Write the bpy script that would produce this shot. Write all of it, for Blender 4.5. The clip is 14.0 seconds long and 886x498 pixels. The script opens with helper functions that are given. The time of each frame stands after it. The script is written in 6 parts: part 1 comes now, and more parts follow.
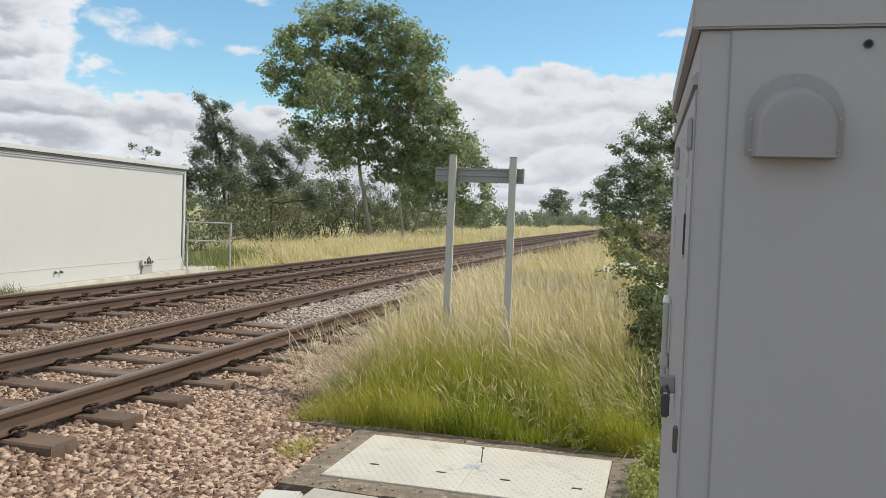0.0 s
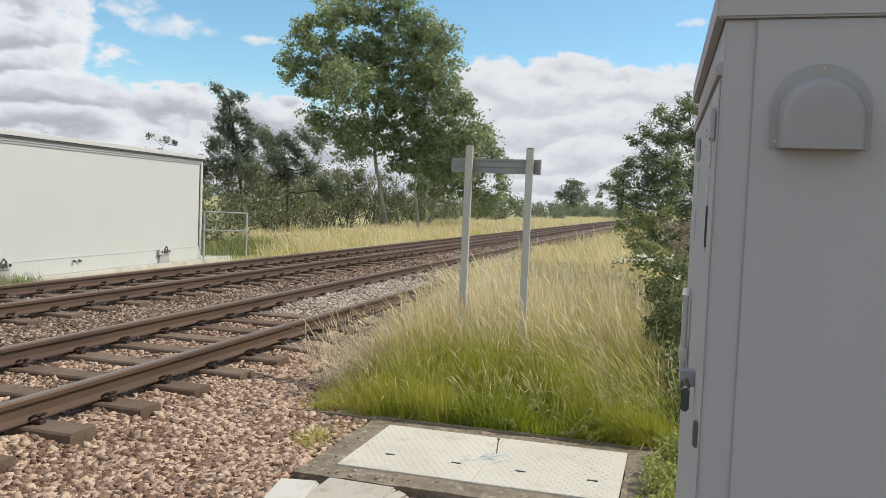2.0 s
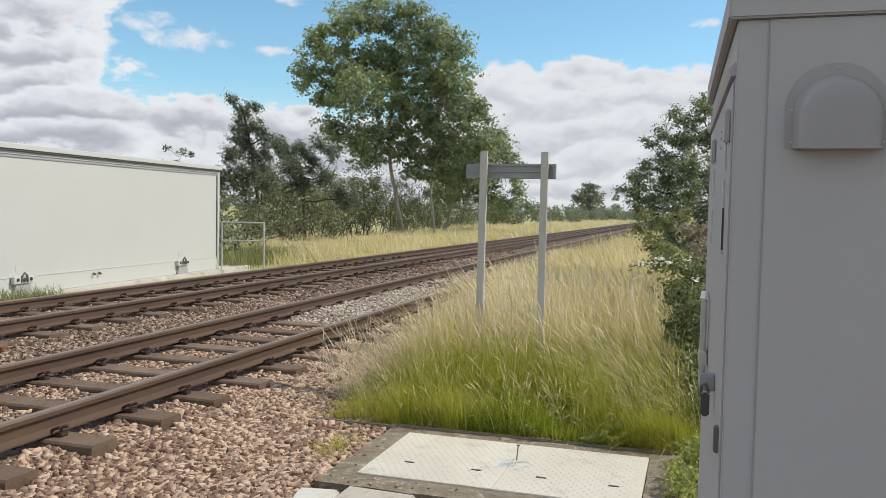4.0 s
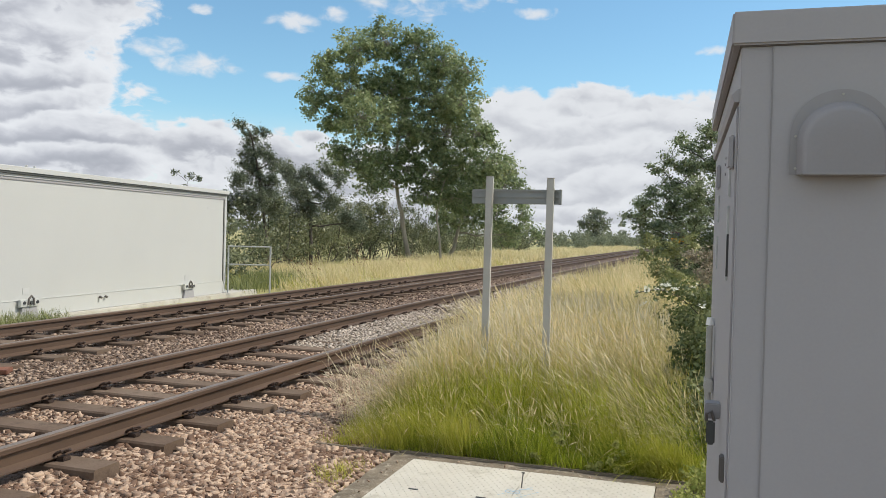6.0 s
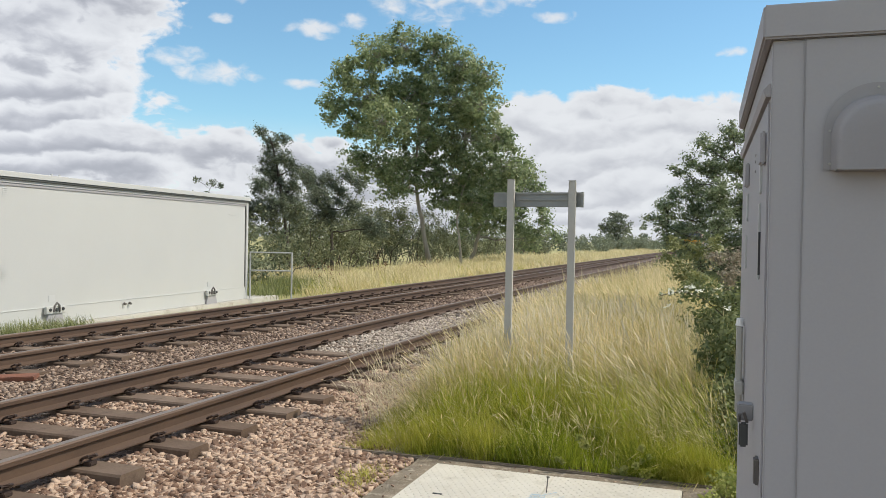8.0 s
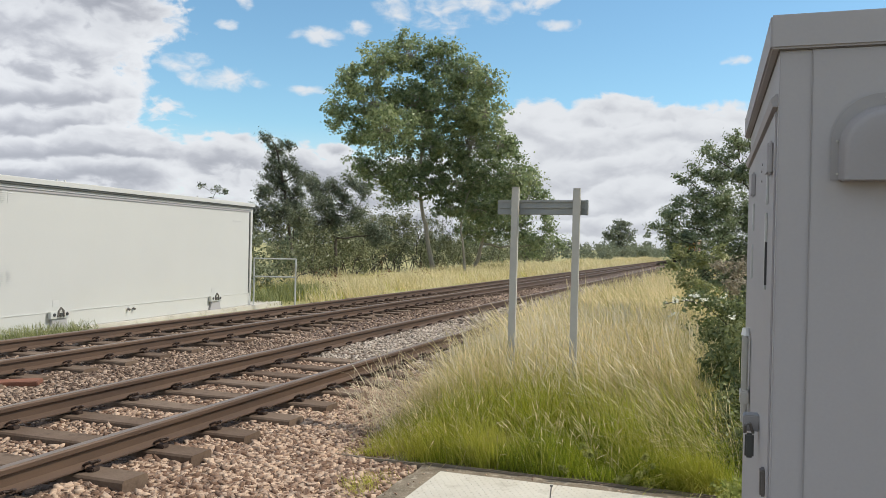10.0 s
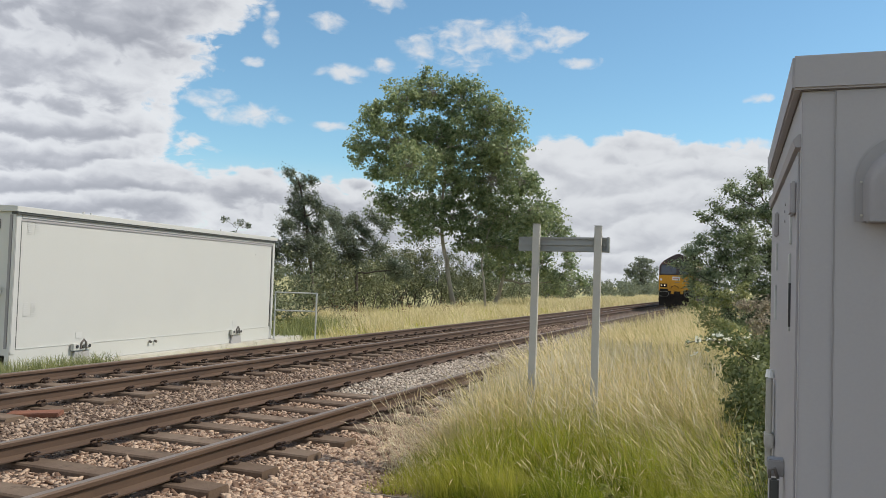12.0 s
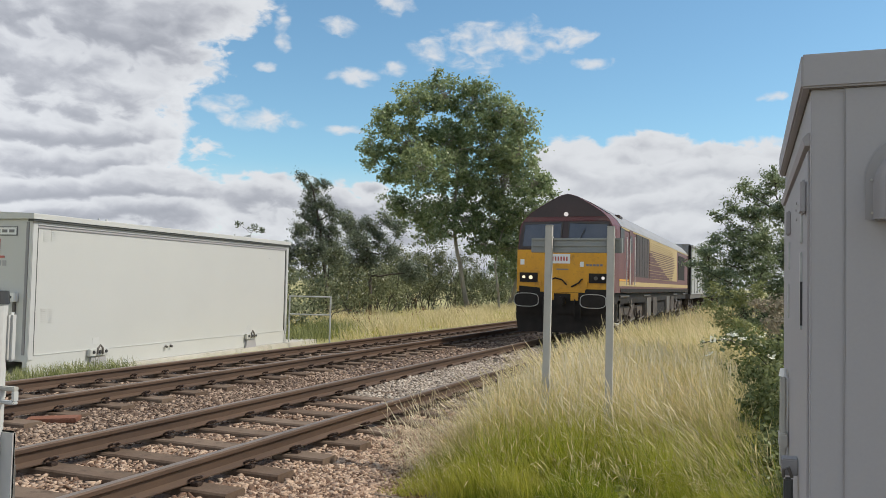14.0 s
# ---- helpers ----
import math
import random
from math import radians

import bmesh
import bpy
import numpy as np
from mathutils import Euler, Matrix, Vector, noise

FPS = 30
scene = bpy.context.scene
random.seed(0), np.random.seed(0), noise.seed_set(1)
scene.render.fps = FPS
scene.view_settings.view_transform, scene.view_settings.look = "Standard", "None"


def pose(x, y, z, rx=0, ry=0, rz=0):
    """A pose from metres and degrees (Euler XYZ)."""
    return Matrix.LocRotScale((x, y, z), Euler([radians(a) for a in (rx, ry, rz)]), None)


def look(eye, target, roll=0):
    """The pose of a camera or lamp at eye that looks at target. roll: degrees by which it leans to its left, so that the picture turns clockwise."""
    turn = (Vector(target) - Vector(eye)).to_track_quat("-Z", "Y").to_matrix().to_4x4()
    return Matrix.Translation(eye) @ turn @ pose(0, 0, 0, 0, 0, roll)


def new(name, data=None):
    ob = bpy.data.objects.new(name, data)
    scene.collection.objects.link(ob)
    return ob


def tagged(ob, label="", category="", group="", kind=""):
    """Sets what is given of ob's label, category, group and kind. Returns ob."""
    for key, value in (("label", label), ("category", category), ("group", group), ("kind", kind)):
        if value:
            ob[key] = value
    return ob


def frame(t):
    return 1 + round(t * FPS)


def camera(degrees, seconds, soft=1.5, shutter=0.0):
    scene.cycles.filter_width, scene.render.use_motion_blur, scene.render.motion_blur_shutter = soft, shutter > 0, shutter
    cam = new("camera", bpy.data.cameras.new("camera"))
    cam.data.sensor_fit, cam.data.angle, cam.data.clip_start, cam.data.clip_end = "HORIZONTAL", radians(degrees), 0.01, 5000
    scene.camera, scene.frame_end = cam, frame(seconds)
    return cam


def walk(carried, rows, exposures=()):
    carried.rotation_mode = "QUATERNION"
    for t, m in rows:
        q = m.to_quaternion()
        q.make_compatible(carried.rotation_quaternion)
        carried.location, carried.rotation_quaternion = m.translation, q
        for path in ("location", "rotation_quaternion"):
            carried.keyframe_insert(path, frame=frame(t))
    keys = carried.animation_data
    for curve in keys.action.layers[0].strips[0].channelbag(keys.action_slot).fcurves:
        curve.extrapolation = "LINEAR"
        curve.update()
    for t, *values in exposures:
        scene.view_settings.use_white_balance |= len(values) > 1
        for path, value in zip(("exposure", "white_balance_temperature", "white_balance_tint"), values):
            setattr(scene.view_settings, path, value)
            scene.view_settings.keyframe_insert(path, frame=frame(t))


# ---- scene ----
# ---------------------------------------------------------------- camera
# World: z = 0 at the top of the rails, +Y along the line, +X away from it.
PATH = [
    (0, 0.014, -0.034, 1.438, -2.43, -2.08, 15.03),
    (0.5, 0.012, -0.029, 1.438, -2.44, -2.11, 15.15),
    (1, 0.006, -0.029, 1.438, -2.52, -2.28, 15.41),
    (1.5, 0.003, -0.028, 1.439, -2.68, -2.35, 15.72),
    (2, 0.003, -0.025, 1.439, -3.13, -2.30, 16.11),
    (2.5, 0.007, -0.024, 1.439, -3.37, -1.80, 16.48),
    (3, 0.009, -0.023, 1.444, -2.98, -1.46, 16.59),
    (5.5, 0.002, -0.007, 1.441, -2.54, -1.14, 18.00),
    (6, 0.012, -0.008, 1.442, -0.99, -1.48, 17.69),
    (6.5, 0.006, -0.010, 1.442, -0.26, -1.83, 17.63),
    (7, 0.008, -0.008, 1.441, -0.20, -1.13, 17.96),
    (7.5, -0.002, 0.002, 1.432, -0.65, -0.78, 18.87),
    (10, -0.011, 0.004, 1.435, -0.20, -1.28, 19.36),
    (10.5, -0.012, 0.011, 1.438, 1.13, -1.24, 19.65),
    (11, -0.010, 0.009, 1.440, 1.42, -1.51, 20.08),
    (11.5, -0.009, 0.011, 1.440, 2.11, -1.80, 20.37),
    (12, -0.009, 0.008, 1.440, 2.25, -1.85, 20.82),
    (12.5, -0.008, 0.011, 1.440, 2.26, -1.77, 21.21),
    (13, -0.008, 0.008, 1.441, 2.32, -1.54, 21.48),
    (13.5, -0.004, 0.006, 1.443, 2.37, -1.38, 21.63),
    (14, 0.000, 0.000, 1.440, 2.39, -1.26, 21.78),
]
cam = camera(57.0, 14.0, soft=0.4)
walk(cam, [(t, pose(x, y, z, 90 + p, r, w)) for t, x, y, z, p, r, w in PATH],
     [(0.0, 0.11), (3.0, 0.10), (5.5, 0.07), (7.0, 0.10), (10.0, 0.08), (11.0, 0.04), (12.0, -0.01), (14.0, -0.03)])

# ---------------------------------------------------------------- sky and sun
SUN = Vector((0.60, 0.29, 0.75)).normalized()      # towards the sun
sun_el, sun_az = math.asin(SUN.z), math.atan2(SUN.x, SUN.y)
lamp = bpy.data.lights.new("sun", "SUN")
lamp.energy, lamp.angle, lamp.color = 3.7, radians(0.53), (1.0, 0.92, 0.80)
sun = new("sun", lamp)
sun.matrix_world = look((0, 0, 60), Vector((0, 0, 60)) - SUN)


class Nodes:
    """Short-hand for wiring a node tree."""

    def __init__(self, tree):
        self.tree = tree
        tree.nodes.clear()

    def add(self, kind, *links):
        n = self.tree.nodes.new(kind)
        for i, src in enumerate(links):
            self.set(n.inputs[i], src)
        return n

    def set(self, socket, src):
        if src is None:
            return
        if isinstance(src, bpy.types.NodeSocket):
            self.tree.links.new(src, socket)
        else:
            socket.default_value = src

    def math(self, op, a, b=None, c=None, clamp=False):
        n = self.add("ShaderNodeMath", a, b, c)
        n.operation, n.use_clamp = op, clamp
        return n.outputs[0]

    def vec(self, op, a, b=None, c=None):
        n = self.add("ShaderNodeVectorMath")
        n.operation = op
        for socket, src in zip(n.inputs, (a, b, c)):
            self.set(socket, src)
        return n.outputs["Value"] if op in ("DOT_PRODUCT", "LENGTH") else n.outputs[0]

    def noise(self, vector, scale, detail=4.0, rough=0.55, distort=0.0):
        n = self.add("ShaderNodeTexNoise")
        self.set(n.inputs["Vector"], vector)
        n.inputs["Scale"].default_value, n.inputs["Detail"].default_value = scale, detail
        n.inputs["Roughness"].default_value, n.inputs["Distortion"].default_value = rough, distort
        return n.outputs["Fac"]

    def ramp(self, fac, *stops):
        n = self.add("ShaderNodeValToRGB", fac)
        e = n.color_ramp.elements
        while len(e) < len(stops):
            e.new(0.5)
        for el, (p, c) in zip(e, stops):
            el.position, el.color = p, (*c, 1) if len(c) == 3 else c
        return n.outputs["Color"]

    def smooth(self, x, lo, hi):
        n = self.add("ShaderNodeMapRange", x, lo, hi, 0.0, 1.0)
        n.interpolation_type = "SMOOTHSTEP"
        return n.outputs[0]

    def mix(self, fac, a, b, blend="MIX"):
        n = self.add("ShaderNodeMix")
        n.data_type, n.blend_type = "RGBA", blend
        self.set(n.inputs[0], fac), self.set(n.inputs[6], a), self.set(n.inputs[7], b)
        return n.outputs[2]


# Clouds: bearing, height (degrees), half width, half height
CLOUDS = (
    (-13, 8.2, 3.6, 2.3), (-7.7, 8.6, 4.6, 1.9), (-3.3, 8.0, 4.0, 1.9), (-9.5, 6.0, 8.0, 3.0), (-3.0, 4.6, 9, 3.2), (-13.3, 3.0, 8, 2.6),
    (-20.0, 1.2, 60, 2.6), (-8.5, 4.6, 13, 4.6), (-34, 5.0, 6.5, 2.6), (-29, 4.6, 6.0, 2.6), (-24, 4.0, 7, 2.6), (-27.2, 6.2, 1.8, 0.9), (-1.0, 6.0, 8, 4.0),
)
# the bank at -100 is unseen, added to brighten the cabinet's line side
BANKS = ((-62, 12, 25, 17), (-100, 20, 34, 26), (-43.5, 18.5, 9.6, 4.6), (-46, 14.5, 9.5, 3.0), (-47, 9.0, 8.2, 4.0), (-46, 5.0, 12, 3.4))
WISPS = (
    (-29.6, 17.3, 1.6, 0.75), (-25.6, 19.0, 1.5, 0.8), (-23.1, 16.1, 1.5, 1.3), (-19.7, 16.4, 3.0, 1.8), (-17.2, 16.6, 2.6, 1.7), (-13.6, 16.8, 2.7, 0.85),
    (-28.2, 14.1, 2.0, 0.7), (-25.8, 14.7, 1.2, 0.7), (-11.4, 15.2, 1.7, 0.45), (0.1, 12.5, 1.0, 0.4), (-35.0, 10.9, 3.2, 0.9), (-37.4, 11.8, 2.4, 0.9),
    (-34.5, 14.4, 0.9, 0.4), (-28.9, 10.4, 1.6, 0.4), (0.2, 9.6, 1.8, 0.45), (-33.4, 17.0, 0.7, 1.7),
)


def build_world():
    world = bpy.data.worlds.new("sky")
    scene.world = world
    world.use_nodes = True
    g = Nodes(world.node_tree)
    way = g.vec("NORMALIZE", g.add("ShaderNodeTexCoord").outputs["Generated"])
    sep = g.add("ShaderNodeSeparateXYZ", way).outputs
    az = g.math("MULTIPLY", g.math("ARCTAN2", sep[0], sep[1]), 57.2958)
    el = g.math("MULTIPLY", g.math("ARCSINE", sep[2]), 57.2958)
    p = g.add("ShaderNodeCombineXYZ", az, el, 0.0).outputs[0]
    flat = g.vec("MULTIPLY", p, (0.6, 1.0, 1.0))
    big = g.noise(flat, 0.34, 6, 0.55, 0.5)
    fine = g.noise(flat, 1.1, 6, 0.52, 0.35)
    chart = []
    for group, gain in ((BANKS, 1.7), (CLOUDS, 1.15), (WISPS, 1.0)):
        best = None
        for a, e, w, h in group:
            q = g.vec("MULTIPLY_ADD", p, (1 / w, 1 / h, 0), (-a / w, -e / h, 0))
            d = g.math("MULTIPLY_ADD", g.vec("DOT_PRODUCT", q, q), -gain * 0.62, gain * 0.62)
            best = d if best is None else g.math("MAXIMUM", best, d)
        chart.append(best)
    # away from the view broken cloud added all round, thinner behind to dim near ends
    around = g.math("MULTIPLY_ADD", g.smooth(g.math("ABSOLUTE", az), 54.0, 75.0), 1.05, -0.75)
    around = g.math("MULTIPLY_ADD", g.smooth(g.math("ABSOLUTE", az), 112.0, 145.0), -0.20, around)
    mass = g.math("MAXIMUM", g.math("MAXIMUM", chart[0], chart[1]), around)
    lump = g.math("MULTIPLY_ADD", g.math("SUBTRACT", big, 0.5), 1.5, g.math("MULTIPLY", g.math("SUBTRACT", fine, 0.5), 1.0))
    cover = g.smooth(g.math("ADD", mass, lump), -0.04, 0.26)
    torn = g.math("MULTIPLY_ADD", g.math("SUBTRACT", fine, 0.5), 2.0, g.math("ADD", chart[2], g.math("MULTIPLY", g.math("SUBTRACT", big, 0.5), 0.9)))
    wisp = g.math("MULTIPLY", g.smooth(torn, 0.0, 0.85), 0.92)
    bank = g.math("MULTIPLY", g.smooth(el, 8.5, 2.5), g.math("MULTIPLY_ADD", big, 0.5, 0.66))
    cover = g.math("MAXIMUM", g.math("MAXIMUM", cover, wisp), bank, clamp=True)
    # layered billows: each layer runs from a grey base up to a white crown
    roll = g.noise(g.vec("MULTIPLY", p, (0.22, 0.5, 1.0)), 0.30, 3, 0.5)
    puff = g.noise(flat, 0.75, 4, 0.5, 0.4)
    phase = g.math("DIVIDE", g.math("LOGARITHM", g.math("ADD", g.math("MAXIMUM", el, -2.0), 8.0), 2.71828), 0.150)
    phase = g.math("MULTIPLY_ADD", g.math("SUBTRACT", roll, 0.5), 4.2, phase)
    phase = g.math("MULTIPLY_ADD", g.math("SUBTRACT", puff, 0.5), 1.0, phase)
    step = g.math("FRACT", phase)
    crown = g.math("MULTIPLY", g.smooth(step, 0.0, 0.75), g.math("SUBTRACT", 1.0, g.smooth(step, 0.74, 1.0)))
    thick = g.smooth(g.math("ADD", mass, g.math("MULTIPLY", lump, 0.7)), 0.05, 0.95)
    thick = g.math("MULTIPLY", thick, g.math("MULTIPLY_ADD", g.smooth(az, -24.0, -15.0), -0.42, 1.0))
    shade = g.math("MULTIPLY", thick, g.math("MULTIPLY_ADD", crown, -0.66, g.math("MULTIPLY_ADD", g.smooth(el, 10.0, 17.0), 0.14, 0.86)))
    lit = g.math("SUBTRACT", 1.0, shade)
    lit = g.math("MULTIPLY_ADD", g.math("SUBTRACT", puff, 0.5), 0.25, lit)
    lit = g.math("MULTIPLY_ADD", g.math("SUBTRACT", fine, 0.5), 0.07, lit, clamp=True)
    cloud = g.ramp(lit, (0.0, (0.35, 0.372, 0.425)), (0.45, (0.50, 0.522, 0.575)), (0.95, (0.755, 0.78, 0.815)))
    flatsun = Vector((SUN.x, SUN.y, 0)).normalized()
    # clouds opposite the sun brightened, mostly out of view, to light the cabinet's side
    facing = g.math("MAXIMUM", g.vec("DOT_PRODUCT", way, tuple(-flatsun)), 0.0)
    gain = g.math("MULTIPLY_ADD", g.math("POWER", facing, 2.0), 0.9, 0.97)
    sky = g.add("ShaderNodeTexSky")
    sky.sky_type, sky.sun_disc, sky.sun_elevation, sky.sun_rotation = "NISHITA", False, sun_el, sun_az
    sky.air_density, sky.dust_density, sky.ozone_density = 1.0, 0.35, 1.5
    tint = g.mix(1.0, sky.outputs[0], (0.80, 1.03, 1.04, 1), "MULTIPLY")
    blue = g.add("ShaderNodeBackground", tint, 0.140).outputs[0]
    white = g.add("ShaderNodeBackground", cloud, gain).outputs[0]
    both = g.add("ShaderNodeMixShader", cover, blue, white).outputs[0]
    g.add("ShaderNodeOutputWorld", both)


build_world()


# ---------------------------------------------------------------- materials
def mat(name, col, col2=None, rough=0.7, metal=0.0, scale=3.0, fine=40.0, bump=0.3, depth=0.01, island=0.0,
        obrand=0.0, stain=None, translucent=0.0, spec=0.5, stretch=(1, 1, 1)):
    m = bpy.data.materials.new(name)
    m.use_nodes = True
    g = Nodes(m.node_tree)
    where = g.vec("MULTIPLY", g.add("ShaderNodeTexCoord").outputs["Object"], stretch)
    a, b = g.noise(where, scale, 5), g.noise(where, fine, 4)
    col2 = col2 or tuple(c * 0.8 for c in col)
    fac = g.math("MULTIPLY_ADD", g.math("SUBTRACT", a, 0.5), 1.8, 0.5, clamp=True)
    fac = g.math("MULTIPLY_ADD", g.math("SUBTRACT", b, 0.5), 0.8, fac, clamp=True)
    if island:
        r = g.add("ShaderNodeNewGeometry").outputs["Random Per Island"]
        fac = g.math("MULTIPLY_ADD", g.math("SUBTRACT", r, 0.5), island, fac, clamp=True)
    if obrand:
        r = g.add("ShaderNodeObjectInfo").outputs["Random"]
        fac = g.math("MULTIPLY_ADD", g.math("SUBTRACT", r, 0.5), obrand, fac, clamp=True)
    colour = g.mix(fac, (*col, 1), (*col2, 1))
    if stain:
        colour = g.mix(g.smooth(g.noise(where, scale * 2.3, 6, 0.65), 0.52, 0.72), colour, (*stain, 1))
    s = g.add("ShaderNodeBsdfPrincipled")
    g.set(s.inputs["Base Color"], colour)
    g.set(s.inputs["Roughness"], g.math("MULTIPLY_ADD", g.math("SUBTRACT", b, 0.5), 0.25, rough, clamp=True))
    s.inputs["Metallic"].default_value, s.inputs["Specular IOR Level"].default_value = metal, spec
    if bump:
        n = g.add("ShaderNodeBump")
        n.inputs["Strength"].default_value, n.inputs["Distance"].default_value = bump, depth
        g.set(n.inputs["Height"], b), g.set(s.inputs["Normal"], n.outputs[0])
    out = s.outputs[0]
    if translucent:
        t = g.add("ShaderNodeBsdfTranslucent", colour).outputs[0]
        out = g.add("ShaderNodeMixShader", translucent, out, t).outputs[0]
    g.add("ShaderNodeOutputMaterial", out)
    return m


def glow(name, col, strength):
    m = bpy.data.materials.new(name)
    m.use_nodes = True
    g = Nodes(m.node_tree)
    g.add("ShaderNodeOutputMaterial", g.add("ShaderNodeEmission", (*col, 1), strength).outputs[0])
    return m


